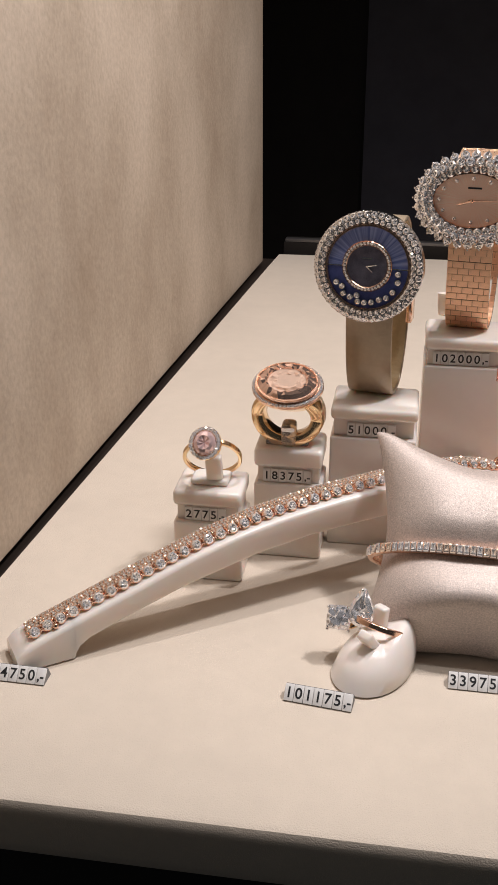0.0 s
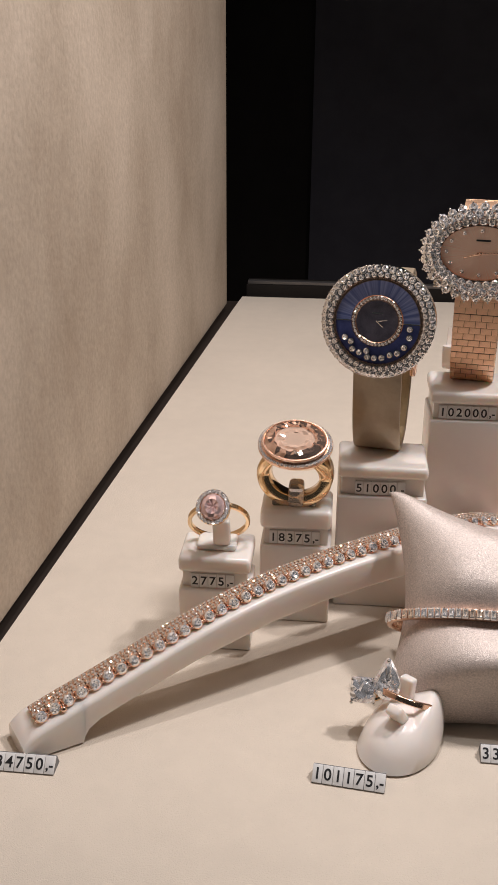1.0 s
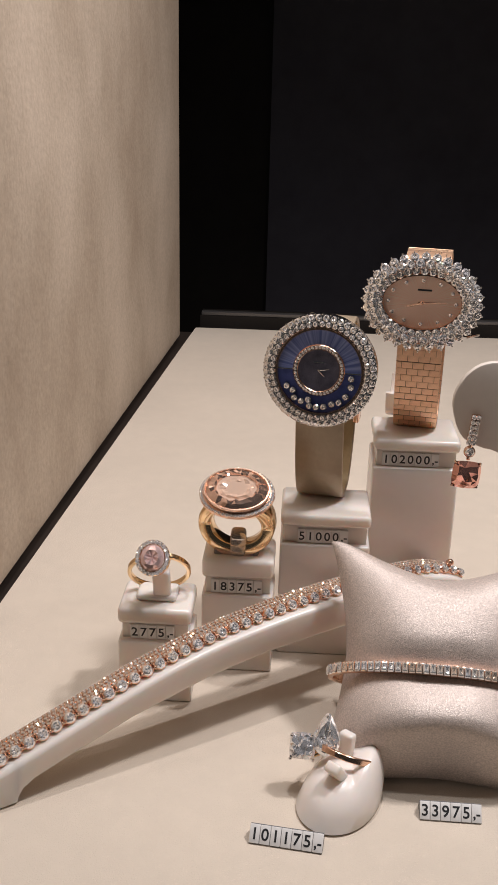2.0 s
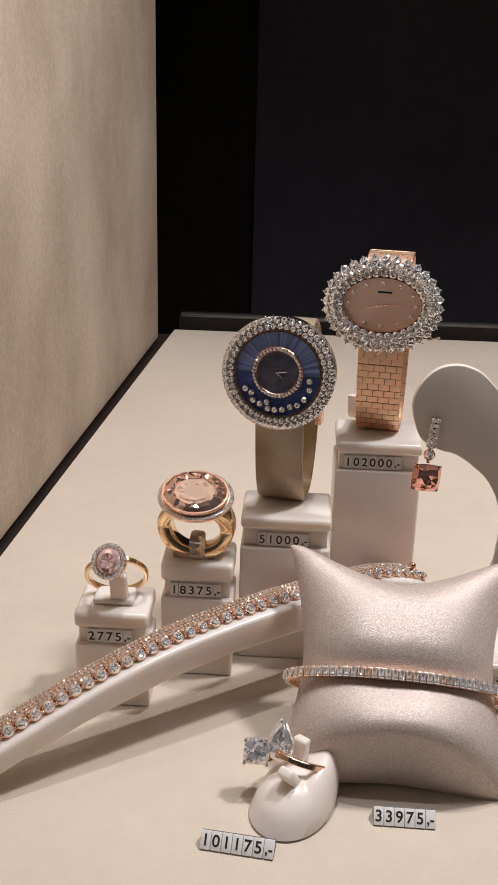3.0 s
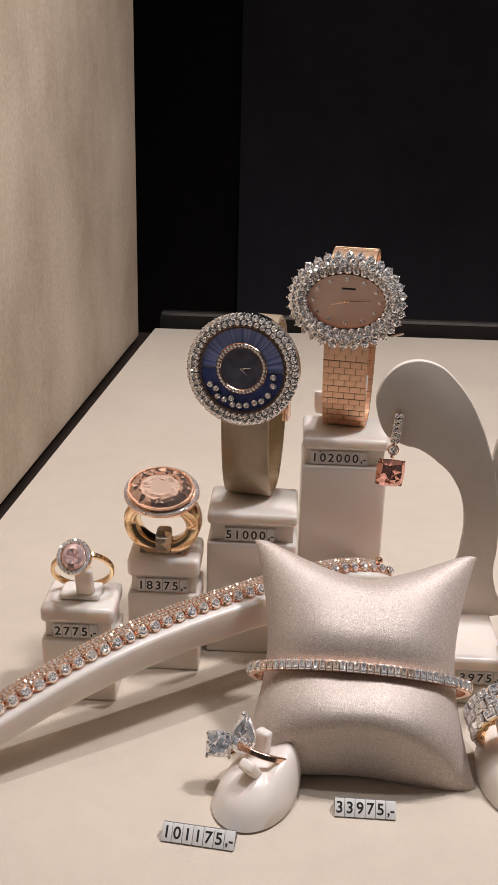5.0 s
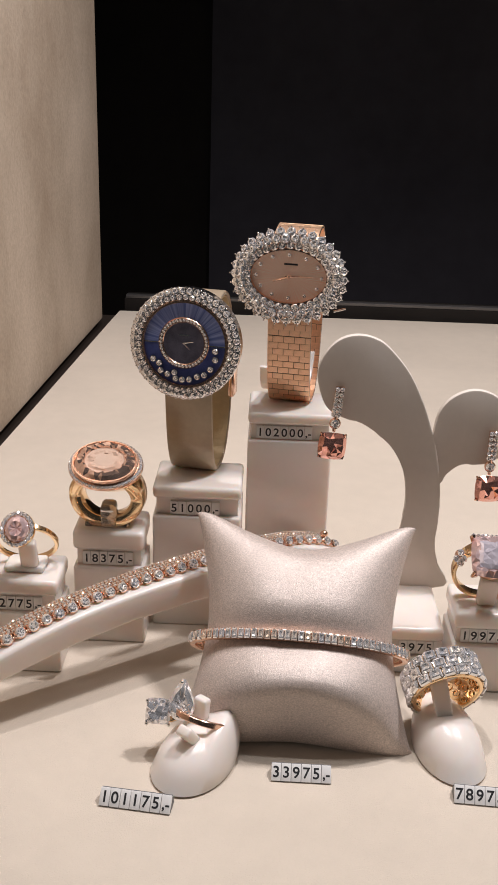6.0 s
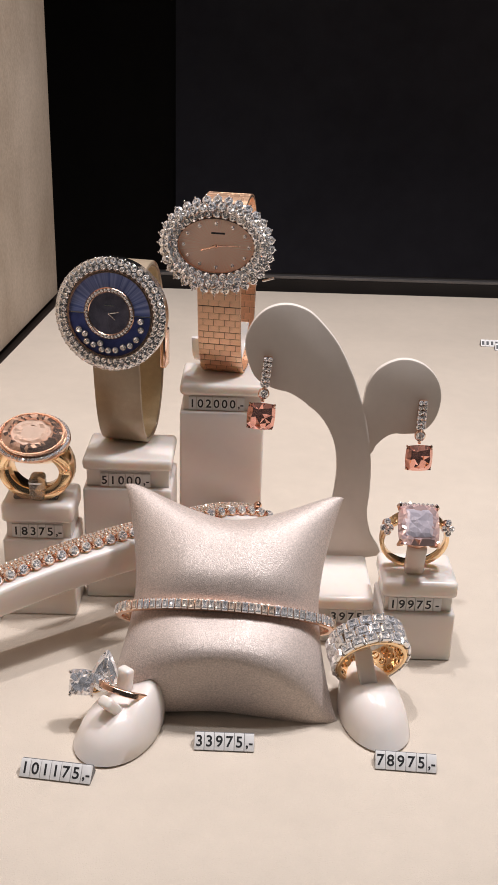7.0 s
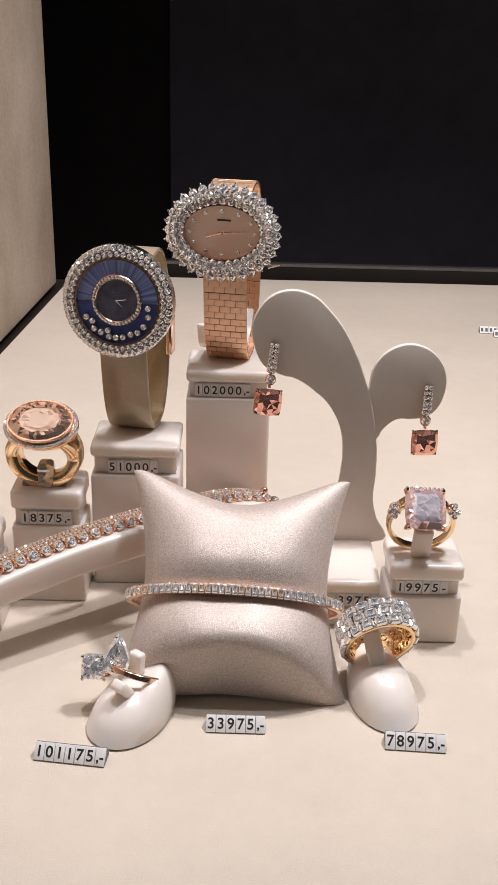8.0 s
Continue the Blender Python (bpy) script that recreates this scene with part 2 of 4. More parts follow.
def disc(rx, rz, depth, steps=64, bevel=0.0):
    """A round or oval slab facing -y, from y = 0 back to depth."""
    bm = bmesh.new()
    rings = []
    for y, k in ((0, bevel), (bevel, 0), (depth - bevel, 0), (depth, bevel)) if bevel else ((0, 0), (depth, 0)):
        rings.append([((rx - k) * math.cos(2 * math.pi * i / steps), y, (rz - k) * math.sin(2 * math.pi * i / steps)) for i in range(steps)])
    return loft(bm, rings)


def annulus(rx, rz, rx2, rz2, front, back, steps=72, crown=0.4):
    """An oval ring facing -y between two outlines, rounded towards the front."""
    rings = []
    for i in range(steps):
        a = 2 * math.pi * i / steps
        c, s = math.cos(a), math.sin(a)
        ring = []
        for f, y in ((0, back), (0, front + crown), (0.15, front), (0.85, front), (1, front + crown), (1, back)):
            ring.append((c * (rx + (rx2 - rx) * f), y, s * (rz + (rz2 - rz) * f)))
        rings.append(ring)
    return loft(bmesh.new(), rings, loop=True)


def brilliant(r, sides=8, high=0.42, deep=0.7, sx=1.0, sz=1.0, window=False):
    """A cut stone facing -y: girdle, crown facets and the star of pavilion facets seen through the table."""
    bm = bmesh.new()

    def ring(k, y, turn, wave=0.0, n=sides):
        return [bm.verts.new((sx * r * k * math.cos(2 * math.pi * (i + turn) / n), (y + (wave if i % 2 else -wave)) * r, sz * r * k * math.sin(2 * math.pi * (i + turn) / n))) for i in range(n)]

    gir, mid = ring(1, 0, 0), ring(0.82, -high * 0.62, 0.5)
    top, star = ring(0.58, -high, 0, 0.0 if window else 0.03), ring(0.42 if window else 0.3, -high * (0.86 if window else 0.72), 0.5, 0.02 if window else 0.07)
    eye, low = bm.verts.new((0.06 * r, -high * (0.8 if window else 0.5) * r, 0.05 * r)), bm.verts.new((0, deep * r, 0))
    for i in range(sides):
        j = (i + 1) % sides
        bm.faces.new((gir[i], gir[j], mid[i]))
        bm.faces.new((mid[i], gir[j], mid[j]))
        bm.faces.new((mid[i], mid[j], top[j]))
        bm.faces.new((mid[i], top[j], top[i]))
        bm.faces.new((top[i], top[j], star[i]))
        bm.faces.new((star[i], top[j], star[j]))
        bm.faces.new((star[i], star[j], eye))
        bm.faces.new((gir[i], low, gir[j]))
    return bm


def cushion_cut(w, h, table=0.6, high=0.22, deep=0.5, round_=0.24, steps=2, wave=0.035):
    """A cushion or emerald cut facing -y, with crown steps and the inner facets that show through the table."""
    bm = bmesh.new()
    outline = section(1, 1, round_, steps)
    k0, n = min(w, h), len(outline)

    def ring(k, y, rough=0.0):
        return [bm.verts.new((x * w * k, (y + rough * math.sin(2.4 * i)) * k0, z * h * k)) for i, (x, z) in enumerate(outline)]

    rows = [ring(0.1, deep), ring(0.74, deep * 0.45), ring(1, 0), ring(table + (1 - table) * 0.55, -high * 0.75), ring(table, -high), ring(table * 0.62, -high * 0.72, wave), ring(table * 0.3, -high * 0.5, wave)]
    for a, b in zip(rows, rows[1:]):
        for i in range(n):
            j = (i + 1) % n
            if i % 2:
                bm.faces.new((a[i], a[j], b[j]))
                bm.faces.new((a[i], b[j], b[i]))
            else:
                bm.faces.new((a[i], a[j], b[i]))
                bm.faces.new((a[j], b[j], b[i]))
    bm.faces.new(rows[0])
    bm.faces.new(rows[-1])
    return bm


def faceted(outline, table, high, deep, belly_at=(0.70, 0.36), keel_at=(0.32, 0.78)):
    """A clear cut stone facing -y over any outline: flat table, two rows of crown and three of pavilion facets."""
    bm = bmesh.new()
    n = len(outline)
    between = [((outline[i][0] + outline[(i + 1) % n][0]) / 2, (outline[i][1] + outline[(i + 1) % n][1]) / 2) for i in range(n)]

    def ring(points, k, y):
        return [bm.verts.new((x * k, y, z * k)) for x, z in points]

    def zigzag(a, b):
        for i in range(n):
            j = (i + 1) % n
            bm.faces.new((a[i], a[j], b[i]))
            bm.faces.new((b[i], a[j], b[j]))

    flat = ring(outline, table, -high)
    bm.faces.new(flat)
    crown = ring(between, (table + 1) / 2 + 0.03, -high * 0.58)
    top, low = ring(outline, 1, 0), ring(outline, 1, 0.25)
    zigzag(flat, crown)
    for i in range(n):
        j = (i + 1) % n
        bm.faces.new((crown[i], crown[j], top[j]))
        bm.faces.new((crown[i], top[j], top[i]))
        bm.faces.new((top[i], top[j], low[j], low[i]))
    belly, keel = ring(between, belly_at[0], 0.25 + deep * belly_at[1]), ring(outline, keel_at[0], 0.25 + deep * keel_at[1])
    zigzag(low, belly)
    for i in range(n):
        j = (i + 1) % n
        bm.faces.new((belly[i], belly[j], keel[j]))
        bm.faces.new((belly[i], keel[j], keel[i]))
    tip = bm.verts.new((0, 0.25 + deep, 0))
    for i in range(n):
        bm.faces.new((keel[i], keel[(i + 1) % n], tip))
    return bm


def checkerboard(w, h, high, deep, n=5, jitter=0.3, seed=1):
    """A cushion stone facing -y whose domed face is cut into a checkerboard of small facets."""
    rng = random.Random(seed)
    bm = bmesh.new()
    grid = []
    for i in range(n + 1):
        row = []
        for j in range(n + 1):
            u, v = -1 + 2 * i / n, -1 + 2 * j / n
            rim = max(abs(u), abs(v)) > 0.99
            pull = 1 - 0.09 * abs(u * v) ** 2
            x, z = u * pull * w / 2, v * pull * h / 2
            y = 0.0 if rim else -high * (1 - 0.5 * (u * u + v * v) / 2)
            if not rim:
                x, z, y = x + rng.uniform(-jitter, jitter), z + rng.uniform(-jitter, jitter), y + rng.uniform(-jitter, jitter) * 0.75
            row.append(bm.verts.new((x, y, z)))
        grid.append(row)
    for i in range(n):
        for j in range(n):
            a, b, c, d = grid[i][j], grid[i + 1][j], grid[i + 1][j + 1], grid[i][j + 1]
            for tri in (((a, b, c), (a, c, d)) if (i + j) % 2 else ((a, b, d), (b, c, d))):
                bm.faces.new(tri)
    rim = [grid[i][0] for i in range(n)] + [grid[n][j] for j in range(n)] + [grid[i][n] for i in range(n, 0, -1)] + [grid[0][j] for j in range(n, 0, -1)]
    low = [bm.verts.new((v.co.x * 0.55, deep, v.co.z * 0.55)) for v in rim]
    for i in range(len(rim)):
        j = (i + 1) % len(rim)
        bm.faces.new((rim[i], rim[j], low[j], low[i]))
    bm.faces.new(low)
    return bm


def facet_rim(a, b, n, inner, seed=1):
    """The ring of uneven crown facets round an oval stone's clear middle, facing -y."""
    rng = random.Random(seed)
    bm = bmesh.new()
    rows = []
    for k, y, turn, rough in ((1.0, 0.6, 0, 0), (1.0, -0.3, 0, 0), (0.86, -1.5, 0.5, 0.35), (0.72, -1.9, 0, 0.45), (inner, -1.5, 0.5, 0.35), (inner - 0.04, -0.6, 0.5, 0)):
        row = []
        for i in range(n):
            t = 2 * math.pi * (i + turn + rng.uniform(-0.5, 0.5) * rough) / n
            kk = k + rng.uniform(-0.08, 0.08) * rough
            row.append(bm.verts.new((a * kk * math.cos(t), y + rng.uniform(-1, 1) * rough, b * kk * math.sin(t))))
        rows.append(row)
    for r, (p, q) in enumerate(zip(rows, rows[1:])):
        for i in range(n):
            j = (i + 1) % n
            if r == 2:
                bm.faces.new((p[i], p[j], q[j]))
                bm.faces.new((p[i], q[j], q[i]))
            else:
                bm.faces.new((p[i], p[j], q[i]))
                bm.faces.new((q[i], p[j], q[j]))
    return bm


def oval(a, b, n):
    return [(a * math.cos(2 * math.pi * k / n), b * math.sin(2 * math.pi * k / n)) for k in range(n)]


def ball(r, place_=(0, 0, 0), u=8, v=6):
    bm = bmesh.new()
    bmesh.ops.create_uvsphere(bm, u_segments=u, v_segments=v, radius=r)
    for w in bm.verts:
        w.co += Vector(place_)
    return bm


def tube(points, r, sides=8, end=None):
    """A round bar along points, its radius running to end."""
    pts = [Vector(p) for p in points]
    rings = []
    for i, p in enumerate(pts):
        d = (pts[min(i + 1, len(pts) - 1)] - pts[max(i - 1, 0)]).normalized()
        side = d.cross(Vector((0, 0, 1)) if abs(d.z) < 0.9 else Vector((1, 0, 0))).normalized()
        up = side.cross(d)
        k = r + ((end if end is not None else r) - r) * i / (len(pts) - 1)
        rings.append([p + (side * math.cos(a) + up * math.sin(a)) * k for a in (2 * math.pi * s / sides for s in range(sides))])
    return loft(bmesh.new(), rings)


def facing(p, out, up=(0, 0, 1)):
    """A pose at p (mm) whose -y looks along out."""
    y = -Vector(out).normalized()
    x = y.cross(Vector(up)).normalized()
    z = x.cross(y)
    m = Matrix((x, y, z)).transposed().to_4x4()
    m.translation = Vector(p) * 0.001
    return m


STONE = {}


def stone_mesh(kind, mat, **how):
    key = (kind, mat.name, *sorted(how.items()))
    if key not in STONE:
        bm = brilliant(**how) if kind == "round" else cushion_cut(**how)
        STONE[key] = mesh_of("stone", bm, mat, 0)
    return STONE[key]


def round_stone(parent, r, m, mat=M_DIAMOND, label=""):
    turned = m @ place(0, 0, 0, random.uniform(-9, 9), random.uniform(0, 360), random.uniform(-9, 9))
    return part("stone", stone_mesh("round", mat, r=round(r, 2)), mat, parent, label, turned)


def step_stone(parent, w, h, m, mat=M_DIAMOND, label="", **how):
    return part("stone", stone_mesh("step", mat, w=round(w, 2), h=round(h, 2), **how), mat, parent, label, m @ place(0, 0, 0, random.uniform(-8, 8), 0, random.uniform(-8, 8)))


PRONG = {}


def prong(parent, r, m, mat):
    if (r, mat.name) not in PRONG:
        PRONG[r, mat.name] = mesh_of("prong", ball(r, u=6, v=4), mat, 60)
    return part("prong", PRONG[r, mat.name], mat, parent, "", m)


def digit_mesh(text, size):
    curve = bpy.data.curves.new("digit", "FONT")
    curve.body, curve.size, curve.align_x, curve.align_y, curve.extrude, curve.offset = text, size / 1000, "CENTER", "CENTER", 0.00003, 0.00006
    ob = bpy.data.objects.new("digit", curve)
    scene.collection.objects.link(ob)
    me = bpy.data.meshes.new_from_object(ob.evaluated_get(bpy.context.evaluated_depsgraph_get()))
    bpy.data.objects.remove(ob)
    me.materials.clear()
    me.materials.append(M_INK)
    return me


DIGITS = {c: digit_mesh(c, 4.3) for c in "0123456789"}
DIGITS[",-"] = digit_mesh(",-", 4.0)
DIGITS["bar"] = mesh_of("bar", boxed((-0.8, -1.3, 0), (0.8, 1.3, 0.06)), M_INK)
DIGITS["-"] = digit_mesh("-", 4.2)
PITCH, TILE_H = 2.85, 4.9
TILE = mesh_of("tile", boxed((-PITCH / 2 + 0.06, 0, 0), (PITCH / 2 - 0.06, 1.1, TILE_H), 0.16), M_TILE)


def price_tag(name, m, tiles, lean, label, group, stand=True):
    """A row of white tiles with black figures; on the table it leans back on a wedge."""
    tag = thing(name, m, label, "price tag", group)
    for i, c in enumerate(tiles):
        at = (i + 0.5) * PITCH
        piece = part("tile", TILE, M_TILE, tag, "", place(at, 0, 0.5 if stand else 0, -lean))
        part("figure", DIGITS[c], M_INK, piece, "", place(0, -0.035, TILE_H / 2 - 0.1, 90))
    if stand:
        a, length = radians(lean), PITCH * len(tiles)
        top_y, top_z = TILE_H * math.sin(a) + 1.2, TILE_H * math.cos(a)
        prof = [(0.35, 0), (0.35, 0.4), (1.25 * math.cos(a), 1.1), (top_y, top_z * 0.93), (top_y + 1.6, 0)]
        part("wedge", loft(bmesh.new(), [[(x, y, z) for y, z in prof] for x in (0.05, length - 0.05)]), M_SHADE, tag, "grey plastic wedge")
    return tag


# ---------------------------------------------------------------- the showcase
DEPTH, RIGHT = 584.0, 900.0


def edge_x(y):
    return -17.5 + 0.07 * (y - 50)


def tabletop():
    bm = bmesh.new()
    prof = [(70, -22), (16, -22), (5, -21.5), (1.2, -18), (0, -14), (0, -4.5), (0.3, -2.4), (1.2, -0.8), (3.2, 0)]
    ys = [30, 60, 120, 200, 280, 360, 440, 500, 540]
    rings = []
    for u in [0, 0.02, 0.05, 0.1, 0.2, 0.35, 0.5, 0.7, 0.85, 1.0]:
        ring = []
        for y, z in prof:
            wob = 0.35 * noise.noise(Vector((u * 40, y * 0.4, z))) if z < -0.5 else 0
            ring.append((edge_x(0) + u * (RIGHT - edge_x(0)), y + wob, z + wob * 0.5))
        for y in ys:
            ring.append((edge_x(y) + u * (RIGHT - edge_x(y)), y, 0))
        for k in range(5):
            a = radians(90 * k / 4)
            ring.append((edge_x(DEPTH) + (6 if u == 0 else 0) * math.sin(a) + u * (RIGHT - edge_x(DEPTH)), DEPTH - 4 + 4 * math.sin(a), -4 + 4 * math.cos(a)))
        ring.append((edge_x(DEPTH) + u * (RIGHT - edge_x(DEPTH)), DEPTH, -22))
        rings.append(ring)
    return loft(bm, rings)


def wall_left():
    """A slab that follows the table's edge, held off from it by a dark gap."""
    bm = bmesh.new()
    lo = [(edge_x(-60) - 2.4, -60), (edge_x(553) - 6.6, 553)]
    pts = [(lo[0][0], lo[0][1]), (lo[1][0], lo[1][1]), (lo[1][0] - 30, lo[1][1]), (lo[0][0] - 30, lo[0][1])]
    loft(bm, [[(x, y, z) for x, y in pts] for z in (1.5, 640)])
    edges = [e for e in bm.edges if abs(e.verts[0].co.z - e.verts[1].co.z) > 100]
    bmesh.ops.bevel(bm, geom=edges, offset=0.8, segments=2, affect="EDGES", profile=0.5)
    return bm


setting("tabletop", tabletop(), M_TABLE, "beige suede-covered display table with a soft rounded front edge", "display table")
setting("wall_left", wall_left(), M_PLASTER, "beige streaked plaster side wall of the showcase", "wall")
trim = bmesh.new()
loft(trim, [[(edge_x(y) - 40, y, z0), (edge_x(y) + 4, y, z0), (edge_x(y) + 4, y, z1), (edge_x(y) - 40, y, z1)] for y, z0, z1 in ((-20, -21.5, -4.5), (583, -21.5, -4.5))])
setting("trim_left", trim, M_DARK_BROWN, "dark bronze gap strip between side wall and table", "trim")
setting("plinth", boxed((-60, 9, -140), (RIGHT, 580, -22.5)), M_DARK, "black plinth under the display table", "plinth")
setting("wall_back", boxed((-420, 1226, -998), (RIGHT + 31, 1256, 640)), M_BLACK, "black wall far behind the showcase", "wall")
setting("wall_back_panel", boxed((49, 1210, -998), (RIGHT + 31, 1225, 640)), M_BLUEBLACK, "blue-black panel behind the showcase", "wall")
# Added black wall that keeps world light from leaking in behind.
setting("wall_side", boxed((-450, 560, -998), (-421, 1256, 640)), M_BLACK, "unseen black side wall, added to shut out stray light", "wall")
setting("back_ledge", boxed((22, 591, -22), (RIGHT, 613, 6.9), 0.4), M_BLACK, "black ledge behind the display table", "trim")
# Invented board: blocks world light that would show through the corner gap.
setting("back_filler", boxed((-420, 588, -140), (RIGHT, 640, -23)), M_DARK, "added dark board that keeps the gap behind the table black", "trim")
setting("back_strip", boxed((23, 592, 7.0), (RIGHT, 598, 9.6), 0.5), M_GREY, "thin grey metal strip along the back ledge", "trim")
# Out-of-view wall, added to close the right end against world light.
setting("wall_right", boxed((RIGHT + 1, -60, -998), (RIGHT + 30, 1209, 640)), M_PLASTER, "unseen beige plaster side wall, added to close the showcase", "wall")
# Added ceiling, out of view; its dark tone keeps bounced light low.
setting("ceiling", boxed((-450, -60, 641), (RIGHT + 31, 1256, 660)), M_CEILING, "unseen showcase ceiling, dark grey to hold down bounced light", "ceiling")
setting("floor", boxed((-500, -900, -1060), (1300, 1300, -1000)), M_DARK, "dark floor in front of the showcase", "floor")


# ---------------------------------------------------------------- display blocks
def display_block(x0, x1, y0, y1, top, slab, slot, label):
    """A cream block: base, recessed neck that holds the price, and a cap."""
    ob = thing("display_block", place((x0 + x1) / 2, (y0 + y1) / 2, 0), label, "display block", "cream jewellery display blocks")
    w, d = (x1 - x0) / 2, (y1 - y0) / 2
    part("base", boxed((-w, -d, 0), (w, d, slot), 0.9, 3), M_PLEXI, ob)
    part("neck", boxed((-w + 1.2, -d + 2.2, slot - 0.05), (w - 1.2, d - 1, slab + 0.05)), M_PLEXI, ob)
    part("cap", boxed((-w, -d, slab), (w, d, top), 1.5, 3), M_PLEXI, ob)
    return ob


display_block(46.6, 70.0, 110, 129, 34.0, 28.4, 22.4, "low cream acrylic block under the small halo ring")
display_block(71.3, 95.2, 129.5, 148, 42.4, 35.5, 29.2, "cream acrylic block under the large oval cocktail ring")
display_block(96.6, 127.0, 142, 166, 54.0, 49.6, 43.0, "cream acrylic block under the blue dial watch")
display_block(128.0, 158.0, 165, 190, 73.4, 69.0, 63.0, "tall cream acrylic block under the rose gold watch")
display_block(196.6, 220.6, 109, 129, 29.2, 23.3, 17.7, "cream acrylic block under the cushion-cut stone ring")
SLOTS = "price tags in the block slots"
price_tag("price_tag", place(50.4, 111.4, 22.5), ["2", "7", "7", "5", ",-"], 0, "white price tiles reading 2775 in a block slot", SLOTS, False)
price_tag("price_tag", place(74.3, 130.9, 29.4), ["1", "8", "3", "7", "5", ",-"], 0, "white price tiles reading 18375 in a block slot", SLOTS, False)
price_tag("price_tag", place(102.5, 143.4, 43.2), ["5", "1", "0", "0", "0", ",-"], 0, "white price tiles reading 51000 in a block slot", SLOTS, False)
price_tag("price_tag", place(131.0, 166.4, 63.3), ["1", "0", "2", "0", "0", "0", ",-"], 0, "white price tiles reading 102000 in a block slot", SLOTS, False)
price_tag("price_tag", place(199.0, 110.4, 17.9), ["1", "9", "9", "7", "5", "-"], 0, "white price tiles reading 19975 in a block slot", SLOTS, False)
TABLE_TAGS = "price tags on the display table"
price_tag("price_tag", place(4.8, 45.4, 0, 0, 0, -1), ["3", "4", "7", "5", "0", ",-"], 42, "white price tiles reading 34750 on the table", TABLE_TAGS)
price_tag("price_tag", place(92.4, 49.5, 0, 0, 0, -7), ["1", "0", "1", "1", "7", "5", ",-"], 42, "white price tiles reading 101175 on the table", TABLE_TAGS)
price_tag("price_tag", place(139.4, 62.2, 0, 0, 0, -1), ["3", "3", "9", "7", "5", ",-"], 42, "white price tiles reading 33975 on the table", TABLE_TAGS)
price_tag("price_tag", place(190.3, 56.4, 0, 0, 0, -4), ["7", "8", "9", "7", "5", ",-"], 42, "white price tiles reading 78975 on the table", TABLE_TAGS)
for x, y, turn in ((302.5, 455.0, -3), (310.0, 447.0, -5)):
    price_tag("price_tag", place(x, y, 0, 0, 0, turn), ["bar"] * 4, 42, "small white price tiles far back on the table", TABLE_TAGS)


# ---------------------------------------------------------------- arched bracelet stand with the line bracelet
ARCH_AT = place(12, 57, 0, 0, 0, math.degrees(math.atan(0.70)))
TOP = [(-4, 5.0), (-1, 7.6), (4, 9.7), (19, 14.4), (37.5, 20.2), (56.6, 26.0), (76, 30.2), (97, 32.6), (120, 33.6), (145, 33.2), (165, 31.0), (180, 25.0), (190, 14.0), (194, 1.5)]


def along(table, s):
    for (a, za), (b, zb) in zip(table, table[1:]):
        if a <= s <= b:
            f = (s - a) / (b - a)
            return za + (zb - za) * f
    return table[0][1] if s < table[0][0] else table[-1][1]


TOP_LINE = [(p.x, p.y) for p in spline([(s, z, 0) for s, z in TOP], 5, False)]


def arch_stand(first, last):
    bm = bmesh.new()
    under = [(-4, 0), (13.5, 0), (14.2, 2.0), (15.5, 4.0), (19, 6.2), (30, 9.8), (50, 15.6), (76, 20.8), (97, 22.8), (120, 23.0), (145, 22.5), (165, 19.0), (178, 12.0), (183, 4.0), (184, 0), (194, 0)]
    stops = sorted({s for s, _ in TOP_LINE} | {s for s, _ in under})
    rings = []
    for s in [s for s in stops if first <= s <= last]:
        t, b = along(TOP_LINE, s), along(under, s)
        h, c = max(t - b, 1.2), (t + b) / 2
        rings.append([(s, u, c + v) for u, v in section(14.0, h, min(1.3, h * 0.4), 3)])
    return loft(bm, rings)


def line_bracelet():
    ob = thing("line_bracelet", ARCH_AT, "rose gold line bracelet with round diamonds lying on the arched stand", "bracelet")
    s = 3.0
    links = mesh_of("link", boxed((-2.08, -3.4, -1.2), (2.08, 4.3, 0.35), 0.3), M_ROSE)
    cup = mesh_of("stone_cup", disc(1.8, 1.8, 1.7, 14, 0.3), M_ROSE)
    while s < 182:
        z, dz = along(TOP_LINE, s), along(TOP_LINE, s + 1.5) - along(TOP_LINE, s - 1.5)
        tilt = -math.degrees(math.atan2(dz, 3.0))
        link = part("link", links, M_ROSE, ob, "", place(s, 0, z + 1.3, 0, tilt, 0))
        part("stone_cup", cup, M_ROSE, link, "", place(0, -3.3, 0.55, -48))
        round_stone(link, 1.66, place(0, -3.4, 0.7, -48))
        for j, y in enumerate((-0.7, 0.65, 1.95, 3.25)):
            for x in (-1.4, 0.0, 1.4):
                round_stone(link, 0.66, place(x + 0.35 * (j % 2), y, 0.5, -90), M_CHAMPAGNE)
        for x, y in ((-2.1, -4.2), (-2.1, -2.0)):
            prong(link, 0.42, place(x, y, 0.75), M_ROSE)
        s += 4.3 * math.cos(radians(tilt))
    part("clasp", ball(1.0, (9, -4.6, along(TOP_LINE, 9) + 1.0)), M_ROSE, ob, "small rose gold clasp bead")
    part("clasp", ball(1.5, (176, -1.0, along(TOP_LINE, 176) + 3.6)), M_ROSE, ob, "rose gold clasp button")
    return ob


stand = thing("bracelet_stand", ARCH_AT, "arched cream acrylic bracelet stand on the table", "bracelet stand")
part("arch", arch_stand(14.2, 184), M_PLEXI, stand)
part("foot", arch_stand(-4, 14.2), M_PLEXI, stand)
part("foot", arch_stand(184, 194), M_PLEXI, stand)
line_bracelet()


